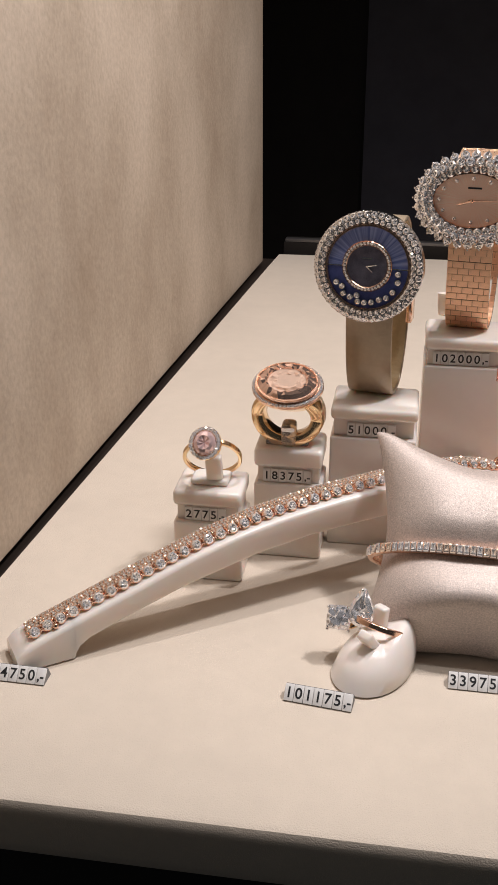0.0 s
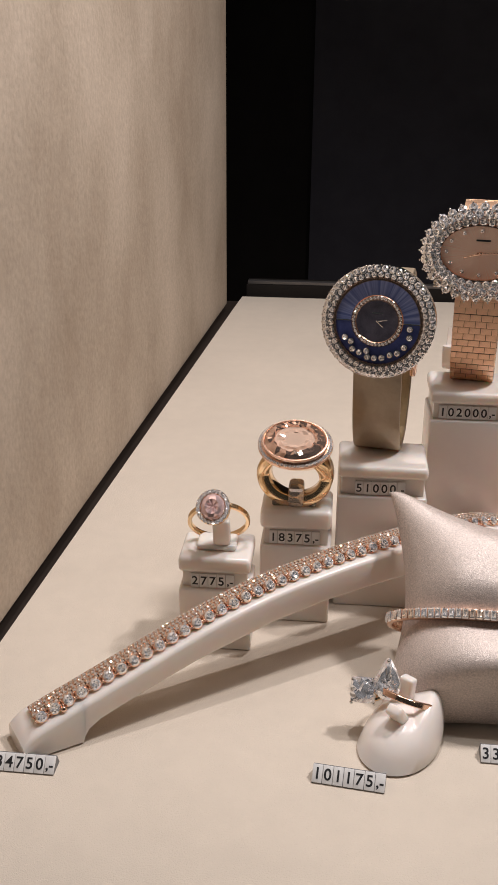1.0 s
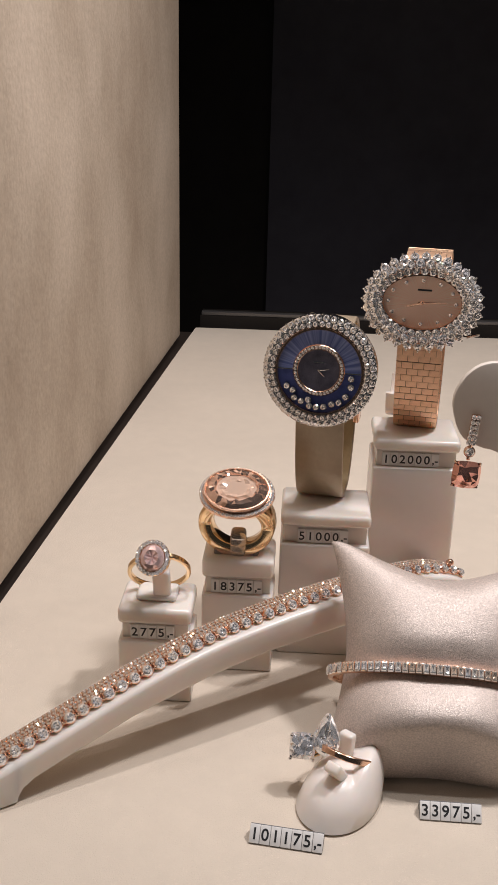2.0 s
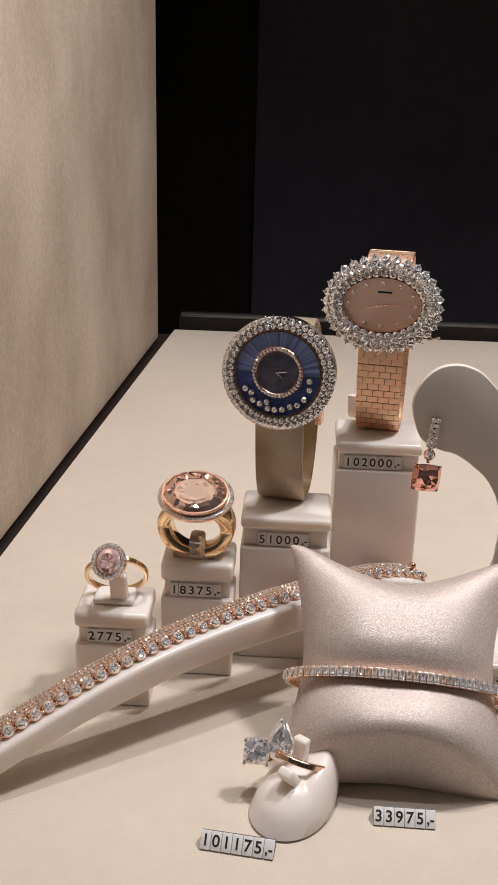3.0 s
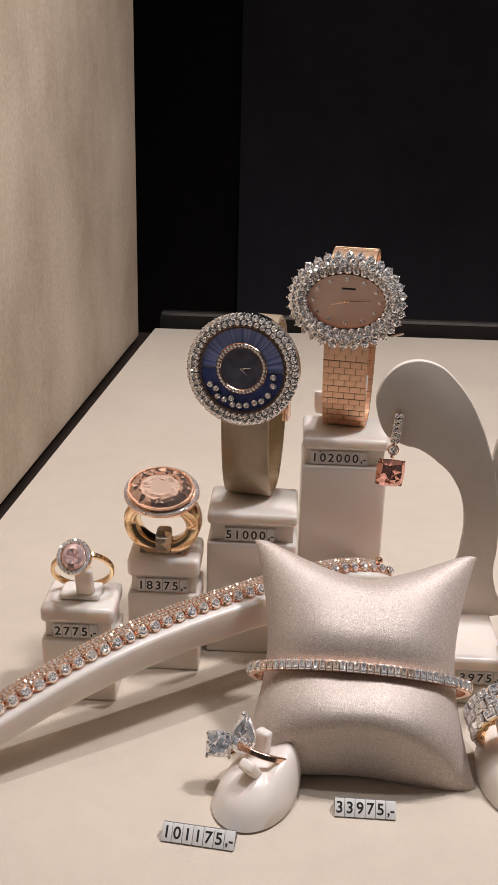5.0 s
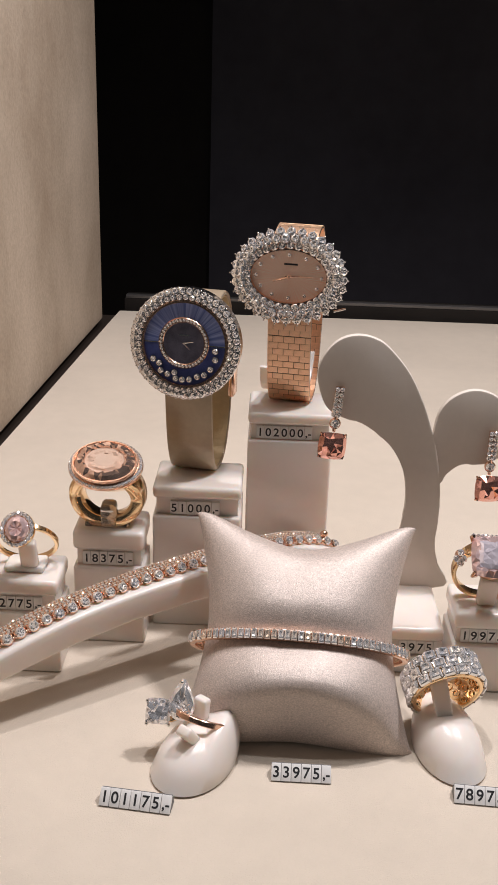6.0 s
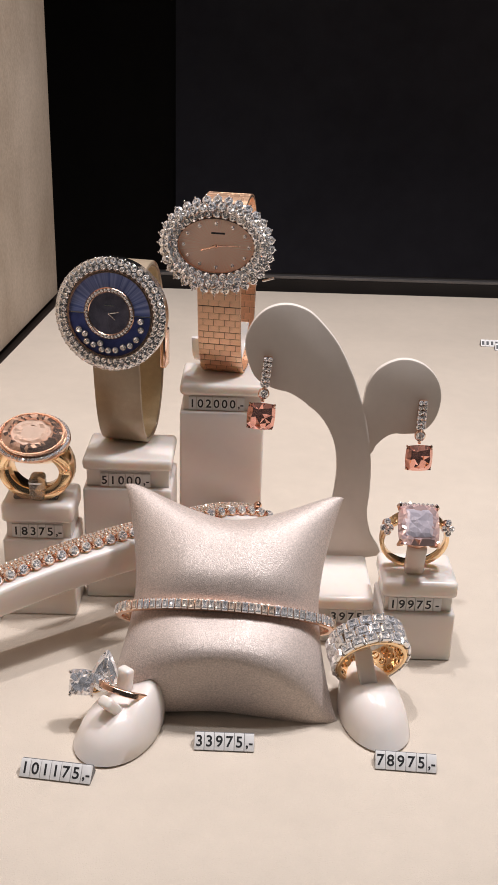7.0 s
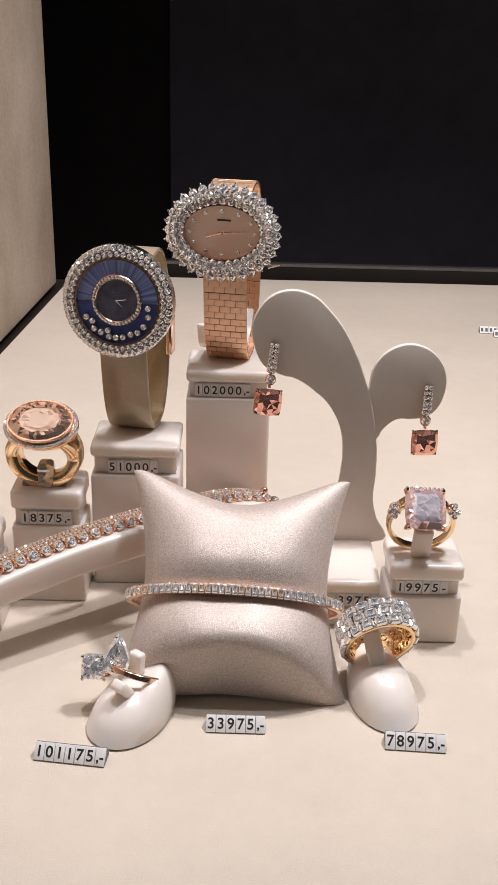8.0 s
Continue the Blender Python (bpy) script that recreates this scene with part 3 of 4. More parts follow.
# ---------------------------------------------------------------- satin pillow with the bangle
def pillow_mesh():
    """Puffed square with drawn-in sides and pointed corners, x across, z up along its face, front to -y."""
    n = 40
    bm = bmesh.new()
    grid = {}
    for side in (-1, 1):
        for i in range(n + 1):
            for j in range(n + 1):
                u, v = -1 + 2 * i / n, -1 + 2 * j / n
                u, v = math.sin(u * math.pi / 2), math.sin(v * math.pi / 2)
                half = 36.5 - 8.0 * (1 - abs(v) ** 1.7)
                x = u * half
                z = v * 38.2 - (1 - abs(u) ** 1.5) * (13.5 if v > 0 else -4.0) * abs(v) ** 1.5
                x, z = x * (1 - 0.03 * abs(u * v) ** 6), z * (1 - 0.10 * abs(u * v) ** 9)
                puff = (max(0, 1 - abs(u) ** 2.6)) ** 0.62 * (max(0, 1 - abs(v) ** 2.6)) ** 0.62 * (1 - 0.25 * v)
                if side < 0:
                    fold = -0.92 + 0.32 * (1 - u * u)
                    if v < fold:
                        full = (max(0, 1 - abs(u) ** 2.6)) ** 0.62 * (1 - abs(fold) ** 2.6) ** 0.62 * (1 - 0.25 * fold)
                        puff = full * ((v + 1) / (fold + 1)) ** 0.85
                waist = 1 - 0.26 * math.exp(-((v + 0.17) / 0.17) ** 2)
                y = side * (16.5 if side < 0 else 11.0) * puff * waist
                if side < 0:
                    y -= 3.2 * math.exp(-((v + 0.58) / 0.22) ** 2) * max(0, 1 - abs(u) ** 2.6) ** 0.6
                y += side * 0.5 * noise.noise(Vector((x * 0.09, z * 0.09, side))) * puff
                edge = i in (0, n) or j in (0, n)
                key = (i, j) if edge else (i, j, side)
                if key not in grid:
                    grid[key] = bm.verts.new((x, y, z))
    for side in (-1, 1):
        get = lambda i, j: grid.get((i, j)) or grid[i, j, side]  # noqa: E731
        for i in range(n):
            for j in range(n):
                bm.faces.new((get(i, j), get(i + 1, j), get(i + 1, j + 1), get(i, j + 1)))
    return bm


PILLOW_AT = place(147.2, 101.4, 26.5, -42.5, 0, -0.2) @ place(0, 0, 0, 0, 2.0, 0)
pillow = new("pillow", mesh_of("pillow", pillow_mesh(), M_SATIN, 60))
pillow.matrix_basis = PILLOW_AT
tagged(pillow, "champagne satin display pillow leaning back on the table", "pillow")


def bangle():
    """An oval hoop round the pillow's waist, its front set with baguettes."""
    ob = thing("bangle", PILLOW_AT @ place(0, 1.0, -6.3, -4, 0.5, 0), "slim rose gold bangle set with baguette diamonds round the pillow", "bangle")
    rx, ry = 32.8, 15.4
    rings = []
    for k in range(96):
        a = 2 * math.pi * k / 96
        p = Vector((rx * math.cos(a), ry * math.sin(a), 0))
        d = Vector((math.cos(a) / rx, math.sin(a) / ry, 0)).normalized()
        rings.append([p + d * u + Vector((0, 0, v)) for u, v in section(1.8, 3.4, 0.4, 2)])
    part("hoop", loft(bmesh.new(), rings, loop=True), M_ROSE, ob)
    a = math.pi + 0.08
    while a < 2 * math.pi - 0.08:
        p = Vector((rx * math.cos(a), ry * math.sin(a), 0))
        d = Vector((math.cos(a) / rx, math.sin(a) / ry, 0)).normalized()
        step_stone(ob, 1.8, 3.1, facing(p + d * 1.1, d), M_CHAMPAGNE if random.random() < 0.35 else M_DIAMOND, high=0.25, deep=0.3, round_=0.1)
        prong(ob, 0.22, facing(p + d * 1.35 + Vector((0, 0, 1.5)), d), M_ROSE)
        speed = math.hypot(rx * math.sin(a), ry * math.cos(a))
        a += 1.95 / speed
    return ob


bangle()


# ---------------------------------------------------------------- watches
def ribbon(path, width, thick, shift=0.0):
    """A flat strap along (y, z) points, its width along x; shift moves it inwards."""
    pts = [Vector((0, y, z)) for y, z in path]
    rings = []
    for i, p in enumerate(pts):
        d = (pts[min(i + 1, len(pts) - 1)] - pts[max(i - 1, 0)]).normalized()
        n = Vector((0, d.z, -d.y))
        rings.append([p - n * (v + shift) + Vector((u, 0, 0)) for u, v in section(width, thick, thick * 0.4, 2)])
    return loft(bmesh.new(), rings)


STRAP = [(p.x, p.y) for p in spline([(-11.5, 54, 0), (-6, 60.4, 0), (4, 62.3, 0), (11.5, 58, 0), (16.5, 47, 0), (17.5, 32, 0), (15, 15, 0), (8.5, 3.4, 0), (0, 0.9, 0), (-6, 3.2, 0), (-10.6, 14, 0), (-13.0, 33, 0), (-13.3, 44, 0)], 6, False)]


def cuff(parent):
    low = [(p.x, p.y) for p in spline([(-10.6, 13.5, 0), (-8.6, 6.5, 0), (-4, 2.6, 0), (3, 2.2, 0), (11, 6, 0), (16, 13, 0)], 5, False)]
    part("cuff", ribbon(low, 16.5, 1.4, 2.2), M_PLEXI, parent, "cream acrylic cuff inside the strap", place(-2.4, 0, 0))


def bar_mark(parent, w, h, m, mat):
    return part("mark", boxed((-w / 2, 0, -h / 2), (w / 2, 0.06, h / 2)), mat, parent, "tiny printed mark", m)


def blue_watch():
    w = thing("wristwatch", place(110.4, 161.5, 54.0, 0, 0, -10), "round watch with blue dial, diamond bezel and taupe strap", "watch", "watches on the blocks")
    swing = place(0, -13, 0, 0, 0, -0.5) @ place(0, 13, 0)
    part("strap", ribbon(STRAP, 16.2, 1.5), M_STRAP, w, "taupe satin strap", swing)
    part("lining", ribbon(STRAP[3:], 15.4, 0.5, -1.1), M_LINING, w, "golden leather strap lining", swing)
    part("buckle", boxed((7.4, 13.5, 22), (9.6, 19.5, 36), 0.7), M_ROSE, w, "rose gold buckle", swing)
    at = place(-0.3, -13.3, 49.2, -5)
    case = part("case", disc(17.3, 17.3, 6.5, 72, 0.8), M_STEEL, w, "white gold case", at @ place(0, -2.5, 0))
    bez = part("bezel", annulus(18.3, 18.3, 13.9, 13.9, -2.6, 1.5, 88), M_STEEL, w, "white gold bezel with two rows of diamonds", at @ place(0, -1.5, 0))
    for k in range(46):
        a = 2 * math.pi * k / 46
        c, s = math.cos(a), math.sin(a)
        round_stone(bez, 1.28, facing((17.2 * c, -2.35, 17.2 * s), (c * 0.45, -1, s * 0.45)))
        a2 = a + math.pi / 46
        c2, s2 = math.cos(a2), math.sin(a2)
        round_stone(bez, 0.98, facing((15.25 * c2, -2.85, 15.25 * s2), (c2 * 0.1, -1, s2 * 0.1)))
        prong(bez, 0.3, place(18.25 * c2, -2.2, 18.25 * s2), M_STEEL)
    part("rehaut", annulus(14.2, 14.2, 13.4, 13.4, -3.1, 0, 72, 0.2), M_ROSE, w, "thin rose gold rim", at @ place(0, -1.5, 0))
    d = at @ place(0, -3.6, 0)
    half = [(13.5 * math.cos(math.pi * k / 40), 13.5 * math.sin(math.pi * k / 40)) for k in range(41)]
    up, low = bmesh.new(), bmesh.new()
    up.faces.new([up.verts.new((x, 0, z + 0.1)) for x, z in half])
    low.faces.new([low.verts.new((x, 0.0, -z)) for x, z in half][::-1])
    part("dial", up, M_BLUE, w, "blue mother-of-pearl upper dial", d)
    part("dial", low, M_NIGHT, w, "dark blue lower dial", d)
    part("divider", boxed((-13.4, -0.25, -0.15), (13.4, 0.05, 0.25)), M_STEEL, w, "", d)
    ring = part("inner_ring", annulus(8.4, 8.4, 6.7, 6.7, -1.0, 0, 60, 0.3), M_ROSE, w, "rose gold inner ring with small diamonds", d @ place(-0.2, -0.1, 0.4))
    for k in range(40):
        a = 2 * math.pi * k / 40
        round_stone(ring, 0.56, place(7.55 * math.cos(a), -1.0, 7.55 * math.sin(a)))
    inner = part("inner_dial", disc(6.75, 6.75, 0.3, 48), M_INNER, w, "smoky inner dial", d @ place(-0.2, -0.6, 0.4))
    bar_mark(inner, 3.4, 0.5, place(0, -0.08, 2.6), M_STEEL)
    hand = tube([(0, -0.2, 0), (3.2, -0.2, 0.6)], 0.2, 6, 0.08)
    part("hand", hand, M_STEEL, inner)
    part("hand", tube([(0, -0.3, 0), (2.0, -0.3, -1.8)], 0.22, 6, 0.08), M_STEEL, inner)
    part("hand_hub", ball(0.35, (0, -0.2, 0)), M_STEEL, inner)
    for deg, r in ((-152, 11.6), (-141, 10.6), (-130, 11.9), (-118, 11.4), (-108, 9.9), (-103, 11.7), (-92, 11.6), (-80, 11.5), (-66, 11.2), (-54, 11.7), (-40, 11.6), (-22, 11.2), (-8, 10.4)):
        a = radians(deg)
        pos = (r * math.cos(a), -0.9, r * math.sin(a))
        cup = part("stone_setting", disc(1.12, 1.12, 0.7, 18), M_STEEL, w, "loose diamond in a tiny setting", d @ place(*pos))
        round_stone(cup, 0.95, place(0, -0.15, 0))
    return w


def rose_watch():
    w = thing("wristwatch", place(143.4, 182.0, 73.4, 0, 0, -10), "oval rose gold watch with large diamond bezel and gold bracelet", "watch", "watches on the blocks")
    # Core is coloured near black so the joints between links look shaded.
    part("bracelet_core", ribbon(STRAP, 15.2, 1.0), M_DARK_BROWN, w, "bracelet core, coloured dark for the shade between the links")
    row, dist, k = [], 0.0, 0
    link, half_link = (mesh_of("link", boxed((-x, -0.62, -1.145), (x, 0.62, 1.145), 0.06, 1), M_ROSE_TEXTURE) for x in (1.84, 0.90))
    fine = [(p.x, p.y) for p in spline([(y, z, 0) for y, z in STRAP], 12, False)]
    for (y0, z0), (y1, z1) in zip(fine, fine[1:]):
        step = math.hypot(y1 - y0, z1 - z0)
        dist += step
        if dist >= 2.36:
            dist -= 2.36
            d = Vector((0, y1 - y0, z1 - z0)).normalized()
            n = Vector((0, d.z, -d.y))
            row = [(-5.7 + 3.8 * c, link) for c in range(4)] if k % 2 else [(-6.65, half_link), (-3.8, link), (0, link), (3.8, link), (6.65, half_link)]
            for x, piece in row:
                part("link", piece, M_ROSE_TEXTURE, w, "", facing((x, y1, z1), -n, d))
            k += 1
    at = place(-0.3, -14.3, 48.6, -6)
    part("case", disc(15.5, 12.4, 6.5, 72, 0.8), M_ROSE, w, "rose gold oval case", at @ place(0, -2.0, 0))
    bez = part("bezel", annulus(17.2, 14.2, 12.9, 8.9, -1.5, 1.5, 88), M_ROSE, w, "bezel of large claw-set diamonds", at @ place(0, -1.5, 0))
    n = 32
    for k in range(n):
        a = 2 * math.pi * (k + 0.5 * 0) / n
        for f, r, out, turn in ((0.22, 1.45, 0.2, 0.0), (0.58, 1.65, 0.35, 0.5), (0.93, 1.6, 0.65, 0.0)):
            b = a + turn * 2 * math.pi / n
            c, s = math.cos(b), math.sin(b)
            x, z = c * (12.9 + 5.9 * f), s * (9.0 + 6.3 * f)
            lift = -2.0 - 1.2 * math.sin(math.pi * min(f, 0.9))
            round_stone(bez, r, facing((x, lift, z), (c * out, -1, s * out)))
            prong(bez, 0.33, place(x + c * r * 0.95, lift - 0.45 + 0.5 * f, z + s * r * 0.95), M_STEEL)
    part("inner_rim", annulus(13.5, 9.5, 12.7, 8.7, -3.0, 0, 72, 0.25), M_ROSE, w, "polished rose gold rim", at @ place(0, -1.5, 0))
    dial = part("dial", disc(12.8, 8.8, 0.4, 72), M_ROSEDIAL, w, "sunray rose dial", at @ place(0, -3.4, 0, 8))
    for k in range(12):
        a = 2 * math.pi * k / 12
        round_stone(dial, 0.72, place(11.1 * math.cos(a), -0.3, 7.3 * math.sin(a)))
    bar_mark(dial, 4.6, 0.6, place(0.6, -0.08, 4.2), M_INK)
    part("hand", tube([(-1.2, -0.4, 0), (8.0, -0.4, 0.5)], 0.24, 6, 0.12), M_ROSE, dial, "minute hand")
    part("hand", tube([(0.8, -0.6, 0.2), (-5.2, -0.6, -1.6)], 0.32, 6, 0.12), M_ROSE, dial, "hour hand")
    part("hand_hub", ball(0.65, (0, -0.5, 0)), M_ROSE, dial)
    part("crown", tube([(15.5, 0, -11.0), (19.5, -0.5, -9.6)], 0.35, 8), M_STEEL, w, "fine bright wire", at)
    cuff(w)
    return w


blue_watch()
rose_watch()


# ---------------------------------------------------------------- rings on the blocks
def tongue(parent, w, h, d, m, mat, label=""):
    bm = boxed((-w / 2, -d / 2, 0), (w / 2, d / 2, h), min(w, d) * 0.28, 3)
    return part("ring_holder", bm, mat, parent, label, m)


def halo_ring():
    r = thing("ring", place(58.3, 119.0, 34.0), "slim yellow gold ring with pink oval stone and diamond halo", "ring", "rings on the blocks")
    part("band", band(9.4, 9.4, 1.8, 1.2, 64, bulge=0.2), M_GOLD, r, "slim yellow gold band", place(0.4, 1.0, 8.6, 30, 0, 6))
    at = facing((-0.6, -6.3, 17.0), (-0.08, -0.82, 0.55))
    head = part("head", annulus(5.5, 5.7, 3.8, 4.0, -0.2, 1.4, 40, 0.3), M_GOLD, r, "", at)
    for k in range(22):
        a = 2 * math.pi * k / 22
        round_stone(head, 0.82, place(4.75 * math.cos(a), -0.25, 4.95 * math.sin(a)))
    part("stone", brilliant(3.9, 12, 0.4, 0.4, 1.0, 1.08), M_ROSEPINK, head, "oval pale pink stone", place(0, -0.35, 0), 0)
    part("gallery", tube([(-0.6, -5.0, 16.0), (-0.2, -2.0, 15.6)], 2.6, 12, 1.6), M_GOLD, r)
    part("ring_holder", boxed((-6.5, -4, 0.02), (6.5, 5, 2.4), 1.0, 3), M_PLEXI, r, "cream acrylic ring foot")
    tongue(r, 5.6, 12.0, 3.0, place(1.8, -1.5, 0.5, 16), M_PLEXI, "cream acrylic tongue through the ring")
    return r


def cocktail_ring():
    r = thing("ring", place(82.4, 137.5, 42.4), "large yellow gold cocktail ring with oval peach stone", "ring", "rings on the blocks")
    part("band", band(10.4, 8.8, 9.8, 4.2, 72, bulge=0.5, taper=lambda a: 0.72 + 0.6 * max(0, math.sin(a)), edge=0.9), M_GOLD, r, "broad polished gold band", place(0, 0, 10.2, -4, 0, -6))
    out = Vector((-0.03, -0.47, 0.88))
    at = facing((-0.2, -2.2, 21.8), out)
    gal = bmesh.new()
    rings = []
    for y, a, b in ((0.0, 12.2, 10.0), (1.4, 12.0, 9.6), (3.5, 11.3, 8.2), (6.5, 10.6, 6.0), (8.5, 9.6, 4.6)):
        rings.append([(a * math.cos(2 * math.pi * k / 48), y, b * math.sin(2 * math.pi * k / 48)) for k in range(48)])
    for y, a, b in ((8.5, 8.6, 3.8), (6.5, 9.6, 5.2), (3.5, 10.3, 7.2), (0.0, 10.6, 8.4)):
        rings.append([(a * math.cos(2 * math.pi * k / 48), y, b * math.sin(2 * math.pi * k / 48)) for k in range(48)])
    part("gallery", loft(gal, rings, loop=True), M_GOLD, r, "gold gallery under the stone", at)
    halo = part("halo", annulus(12.4, 10.2, 10.6, 8.5, -0.5, 0.8, 72), M_ROSE, r, "halo of small diamonds", at)
    for k in range(54):
        a = 2 * math.pi * k / 54
        c, s = math.cos(a), math.sin(a)
        round_stone(halo, 0.68, facing((11.75 * c, -0.45, 9.6 * s), (c * 0.3, -1, s * 0.3)))
    part("collar", annulus(10.9, 8.8, 10.3, 8.2, -2.2, 0.2, 72, 0.2), M_ROSE, r, "polished rose gold collar", at)
    gem = part("stone", faceted(oval(10.0, 8.0, 16), 0.66, 1.0, 6.0, (0.66, 0.66), (0.5, 0.95)), M_PINK, r, "large oval peach faceted stone", at @ place(0, -1.6, 0), 0)
    part("faceted_crown", facet_rim(10.3, 8.2, 40, 0.66, 3), M_BLUSH, gem, "brown and rose crown facets", None, 0)
    part("inner_crown", facet_rim(6.9, 5.5, 22, 0.5, 8), M_PINK, gem, "fine peach facets round the table", place(0, 0.5, 0), 0)
    tongue(r, 5.2, 8.5, 6.5, place(0.6, -2.0, 0.05, 6), M_CLEAR, "clear acrylic ring holder")
    part("ring_holder", boxed((-7.5, -4.5, 0.02), (7.5, 4.5, 1.8), 0.7, 2), M_CLEAR, r, "clear acrylic foot")
    return r


def cushion_ring():
    r = thing("ring", place(206.6, 119.0, 29.2), "yellow gold ring with large cushion-cut pale pink stone", "ring", "rings on the blocks")
    part("band", band(10.3, 9.8, 3.6, 1.3, 72, bulge=0.35, taper=lambda a: 0.8 + 0.6 * max(0, math.sin(a))), M_GOLD, r, "yellow gold band", place(0, 0, 10.4, 10, 0, 0))
    at = facing((-0.1, -5.8, 18.3), (-0.04, -0.63, 0.78))
    gem = part("stone", checkerboard(13.0, 13.8, 2.2, 4.6, 10, 0.42, 4), M_ROSEPINK, r, "cushion-cut pale pink stone", at, 0)
    # Violet-white colour stands in for the lamp's reflection in the stone's middle.
    part("gem_table", checkerboard(8.8, 9.6, 0.9, 0.8, 7, 0.34, 6), M_GEM_GLINT, gem, "table facets with the lamp reflection put into a violet-white colour", place(0, -1.9, 0), 0)
    for k in range(9):
        round_stone(gem, 0.72, place(-5.6 + 1.4 * k, 0.2, 7.1, 40))
    part("basket", annulus(5.6, 5.8, 4.6, 4.8, 2.2, 5.0, 32, 0.3), M_ROSE, r, "rose gold basket", at)
    for x in (-6.2, 6.2):
        for z in (-6.5, 6.5):
            part("claw", tube([(x * 0.7, 5, z * 0.7), (x * 1.02, 0.4, z * 1.02), (x * 0.92, -1.6, z * 0.92)], 0.55, 8, 0.5), M_ROSE, r, "", at)
    for side in (-1, 1):
        sh = part("shoulder", ball(1.7, (side * 9.4, -2.2, 16.8), 12, 8), M_ROSE, r, "shoulder cluster of small diamonds")
        for dx, dz in ((-1.1, -1.0), (1.1, -1.0), (0, 1.2), (0.2, -2.6)):
            round_stone(sh, 1.15, facing((side * 9.6 + dx, -4.2, 17.4 + dz), (side * 0.3, -0.9, 0.4)))
    tongue(r, 6.2, 11.0, 3.2, place(0.2, -3.4, 0.4, 14), M_PLEXI, "cream acrylic tongue through the ring")
    return r


halo_ring()
cocktail_ring()
cushion_ring()


# ---------------------------------------------------------------- ring eggs on the table
def egg(cx, cy, rx, ry, h, turn, label, ridge=0.0, ridge_at=60, lean=0.2, side_lean=0.0):
    """A smooth cream pebble-shaped foot, flat below; ridge lifts a crescent along its back round a shallow scoop."""
    ob = thing("ring_stand", place(cx, cy, 0, 0, 0, turn), label, "ring stand", "cream ring stands on the table")
    rings = []
    for k in range(19):
        f = 1 - k / 18 if k < 18 else 0.01
        ring = []
        for i in range(48):
            a = 2 * math.pi * i / 48
            z = h * (1 - f ** 3.2) ** 0.55
            side = max(0, math.cos(a - radians(ridge_at)))
            z += ridge * side ** 0.6 * math.exp(-((f - 0.5) / 0.36) ** 2) * (1 - f ** 6)
            ring.append((rx * f * math.cos(a) * (1 - 0.12 * math.sin(a)) + side_lean * z, ry * f * math.sin(a) + lean * z, z))
        rings.append(ring)
    rings.insert(0, [(x * 0.96, y * 0.96, 0) for x, y, z in rings[0]])
    for ring in rings[1:2]:
        ring[:] = [(x, y, 0.7) for x, y, z in ring]
    part("body", loft(bmesh.new(), rings), M_STAND, ob, "", None, 50)
    return ob


egg_a = egg(118.0, 70.6, 11.2, 17.6, 11.5, -24, "cream pebble-shaped ring stand under the two-stone ring", 3.6, 40, 0.22, 0.12)
tongue(egg_a, 4.6, 7.5, 3.2, place(-1.2, 3.5, 11.0, -8, 0, -14), M_PLEXI, "cream acrylic tongue")
tongue(egg_a, 4.8, 7.0, 3.2, place(0.6, -4.2, 10.0, 36, 0, -14), M_PLEXI, "cream acrylic tongue")
egg_b = egg(191.6, 79.5, 9.8, 17.0, 12.5, 14, "cream pebble-shaped ring stand under the wide eternity ring", 0.0, 90, 0.3)
tongue(egg_b, 5.2, 17.0, 2.4, place(-0.4, -1.2, 6.0, -20, -10, -4), M_PLEXI, "cream acrylic tongue through the ring")


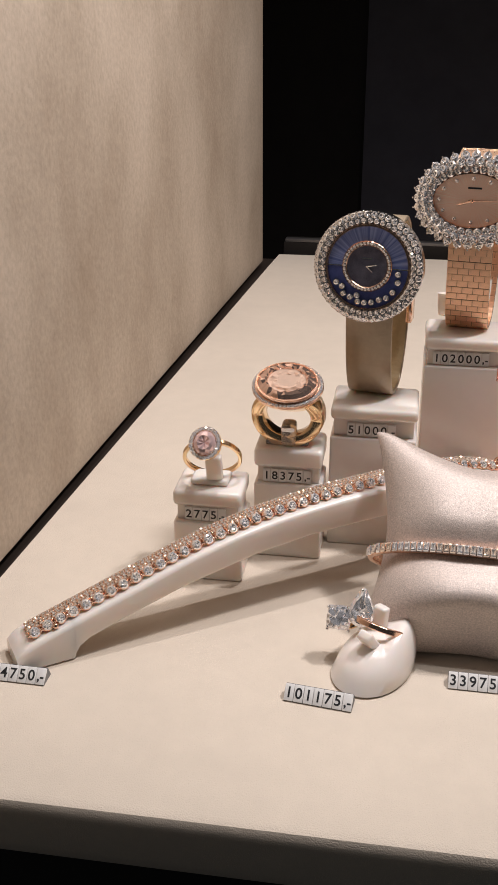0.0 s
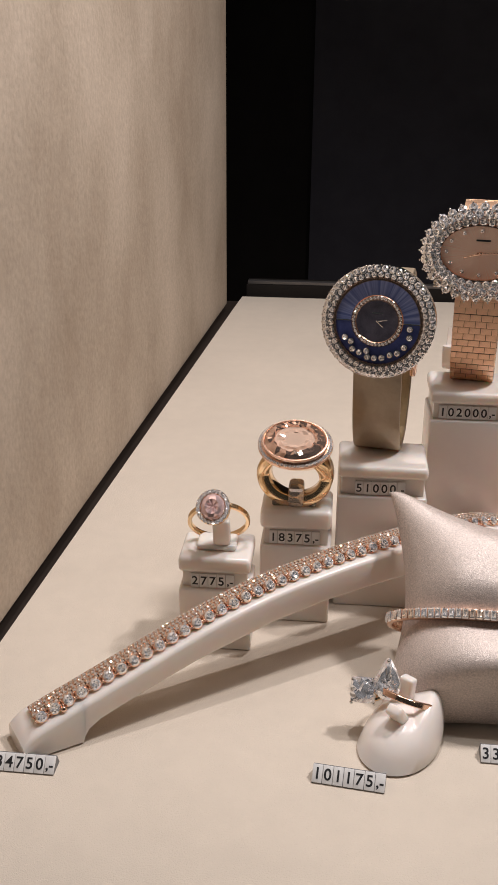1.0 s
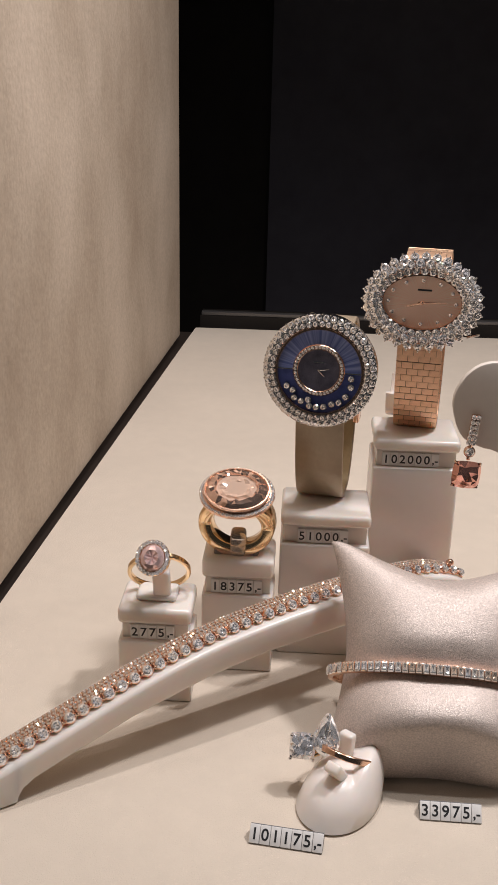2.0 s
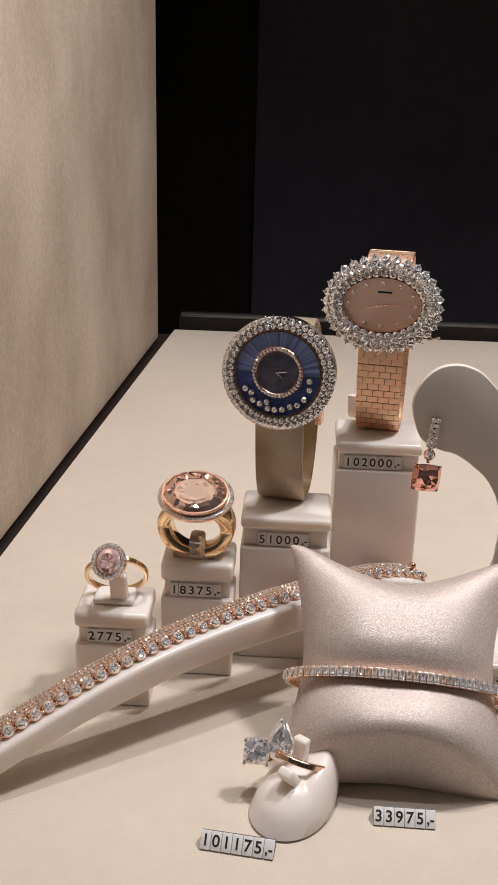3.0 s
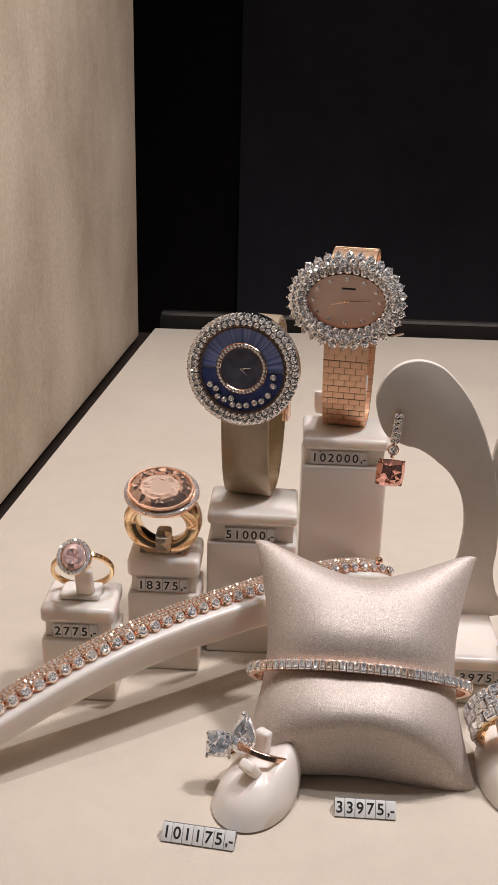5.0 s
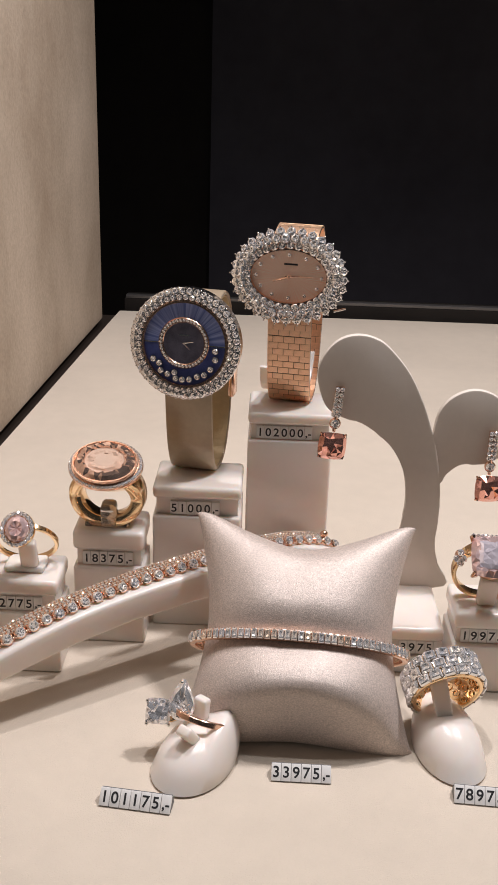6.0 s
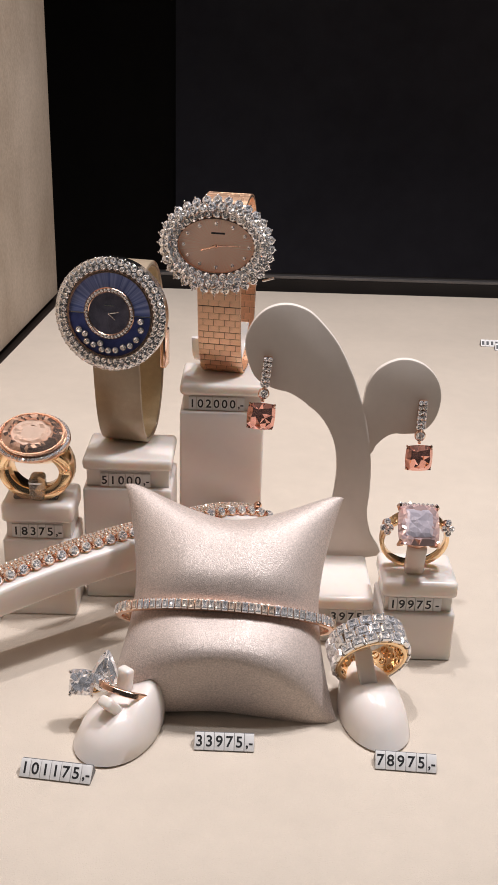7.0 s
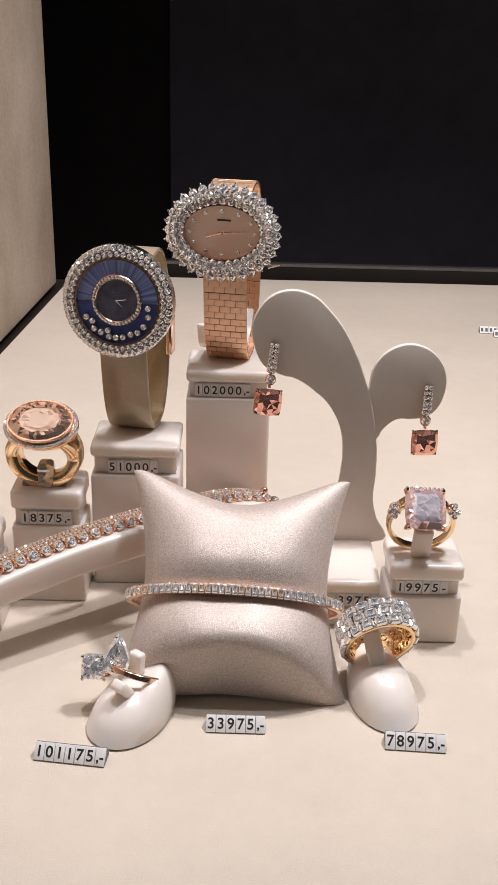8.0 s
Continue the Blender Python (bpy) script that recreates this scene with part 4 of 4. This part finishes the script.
def two_stone_ring():
    r = thing("ring", place(116.8, 76.0, 12.2), "gold ring with pear and cushion diamonds on a cream stand", "ring", "rings on the table")
    part("band", band(8.6, 8.6, 1.9, 1.2, 64, bulge=0.2), M_ROSE, r, "polished rose gold band", facing((2.2, -0.6, -0.6), (0.26, 0.40, 0.86), (0, 1, 0)))
    look_out = (-0.06, -0.76, 0.64)
    pear, jig = bmesh.new(), random.Random(5)
    outline = []
    for k in range(20):
        a = 2 * math.pi * k / 20
        outline.append((4.0 * math.sin(a) * (1 - 0.42 * max(0, math.cos(a)) ** 1.2), 4.8 * math.cos(a) + (2.4 * max(0, math.cos(a)) ** 2)))
    steps = ((0.05, 2.6), (1.0, 0.0), (0.84, -0.9), (0.66, -1.4), (0.48, -1.3), (0.32, -1.0), (0.14, -0.7))
    rows = [[pear.verts.new((x * k + jig.uniform(-0.2, 0.2) * (k < 0.9), y + (jig.uniform(-0.35, 0.35) if k < 0.9 else 0), z * k + jig.uniform(-0.2, 0.2) * (k < 0.9))) for i, (x, z) in enumerate(outline)] for k, y in steps]
    pear.faces.new(rows[0])
    pear.faces.new(rows[-1])
    for a, b in zip(rows, rows[1:]):
        for i in range(20):
            j = (i + 1) % 20
            pear.faces.new((a[i], a[j], b[j] if i % 2 else b[i]))
            pear.faces.new((a[i] if i % 2 else a[j], b[j], b[i]))
    part("stone", pear, M_DIAMOND, r, "pear-cut diamond", facing((-3.9, -2.0, 4.4), look_out), 0)
    part("stone", checkerboard(7.4, 7.4, 2.0, 2.6, 9, 0.42, 9), M_DIAMOND, r, "cushion-cut diamond", facing((-10.6, -2.0, 1.6), look_out), 0)
    for x, z in ((-3.9, 11.0), (-7.3, 1.6), (-0.6, 1.6), (-13.8, 5.0), (-8.0, 5.2), (-14.0, -1.9), (-7.6, -2.0)):
        prong(r, 0.55, place(x, -3.0 + 0.2 * z, z), M_STEEL)
    part("setting", tube([(-11.4, 0.2, -2.4), (-7.0, 0.0, -2.6), (-2.5, 0.4, -0.6)], 1.0, 10, 0.9), M_GOLD, r, "gold setting under the stones")
    return r


def eternity_ring():
    axis = Vector((0.20, -0.90, -0.38)).normalized()
    r = thing("ring", facing((190.2, 87.6, 18.4), axis), "wide yellow gold eternity ring with emerald-cut diamonds", "ring", "rings on the table")
    part("band", band(10.2, 10.2, 9.6, 1.2, 72, edge=0.3), M_GOLD, r, "yellow gold band")
    n = 18
    for row, y in enumerate((-3.2, 0.0, 3.2)):
        for k in range(n):
            a = 2 * math.pi * (k + 0.5 * (row % 2)) / n
            c, s = math.cos(a), math.sin(a)
            step_stone(r, 3.75, 3.1, facing((11.3 * c, y, 11.3 * s), (c, 0, s), (0, 1, 0)), high=0.3, deep=0.3, round_=0.16)
            b = a + math.pi / n
            prong(r, 0.36, place(11.5 * math.cos(b), y - 1.5, 11.5 * math.sin(b)), M_STEEL)
    for row, y in enumerate((-3.0, 0.0, 3.0)):
        for k in range(18):
            a = 2 * math.pi * (k + 0.5 * (row % 2)) / 18
            c, s = math.cos(a), math.sin(a)
            part("gallery_cup", GALLERY_CUP, M_GOLD, r, "", facing((9.55 * c, y, 9.55 * s), (-c, 0, -s), (0, 1, 0)))
    return r


GALLERY_CUP = mesh_of("gallery_cup", annulus(1.25, 1.2, 0.8, 0.75, -0.35, 0.2, 10, 0.2), M_GOLD)
two_stone_ring()
eternity_ring()


# ---------------------------------------------------------------- earring stand with the drop earrings
def earring_stand():
    ob = thing("earring_stand", place(0, 0, 0), "cream leatherette earring stand with two curved arms", "earring stand")
    base = boxed((163, 118, 0), (195.6, 150, 6.6), 0.9, 3)
    part("base", base, M_PLEXI, ob, "cream acrylic base")
    part("neck", boxed((164.2, 120.2, 6.5), (194.4, 149, 12.3)), M_PLEXI, ob)
    part("cap", boxed((163, 118, 12.2), (195.6, 150, 17.2), 1.5, 3), M_PLEXI, ob)
    big = [(150.8, 97), (151.0, 91), (153.8, 83.6), (158.5, 80), (166, 77.8), (172.5, 73.5), (177.5, 68.5), (181.4, 61), (183.0, 52), (182.6, 42), (180.8, 32), (177.8, 17.3), (199.6, 17.3), (196.6, 26), (194.8, 34), (195.0, 46), (194.4, 55), (192.2, 67.8), (187.6, 82.0), (181.2, 95), (173.6, 104), (168.6, 107.2), (163.2, 108.2), (157.8, 106.8), (153.6, 103)]
    smooth = [(p.x, p.y) for p in spline([(x, z, 0) for x, z in big], 4)]
    part("arm", plate(smooth, 2.6, 0.6), M_LEATHER, ob, "tall curved arm", place(0, 146.5, 0))
    small = [(189.0, 50), (191.5, 76), (192.6, 83), (196.6, 88.4), (203.2, 91.2), (210.0, 89.8), (215.2, 85), (217.4, 78.6), (216.6, 71.5), (213.6, 66.6), (209.2, 64.6), (202.0, 64.2), (197.4, 60.5), (194.6, 55.5)]
    part("arm", plate([(p.x, p.y) for p in spline([(x, z, 0) for x, z in small], 4)], 2.4, 0.6), M_LEATHER, ob, "short curved arm", place(-0.6, 149.4, -1.2))
    return ob


def earring(x, y, z, tilt):
    e = thing("drop_earring", place(x, y, z, 0, tilt, 0), "rose gold drop earring with diamond bar and coral stone", "earring", "pair of drop earrings")
    part("bar", boxed((-1.5, -0.7, -10.2), (1.5, 0.6, 0.4), 0.4), M_ROSE, e, "bar set with small diamonds")
    for k in range(6):
        for s in (-1, 1):
            round_stone(e, 0.82 + 0.03 * k, facing((s * 0.78, -0.8, -0.5 - 1.75 * k), (s * 0.15, -1, 0.1)))
    part("link", tube([(0, -0.4, -10.0), (0, -0.6, -15.2)], 0.6, 8), M_ROSE, e)
    cup = part("stone_setting", disc(1.9, 1.9, 1.2, 24, 0.3), M_ROSE, e, "", facing((0, -1.0, -12.4), (0, -1, 0.1)))
    round_stone(cup, 1.6, place(0, -0.2, 0))
    at = facing((0, -2.4, -19.8), (0.06, -1, 0.12))
    part("stone", checkerboard(9.4, 9.2, 2.4, 4.0, 6, 0.5, 7), M_CORAL, e, "cushion-cut coral pink stone", at, 0)
    for sx in (-1, 1):
        for sz in (-1, 1):
            part("claw", tube([(sx * 2.4, 2.6, sz * 2.4), (sx * 4.2, 0.2, sz * 4.1), (sx * 3.8, -1.0, sz * 3.7)], 0.42, 6, 0.36), M_ROSE, e, "", at)
    part("basket", annulus(3.2, 3.1, 2.4, 2.3, 1.4, 2.2, 24, 0.2), M_ROSE, e, "", at)
    return e


earring_stand()
price_tag("price_tag", place(181.2, 119.3, 6.9), ["3", "9", "7", "5", ",-"], 0, "white price tiles reading 3975 in the stand's slot", SLOTS, False)
earring(158.2, 145.4, 90.6, 5)
earring(210.6, 148.3, 76.0, 0)
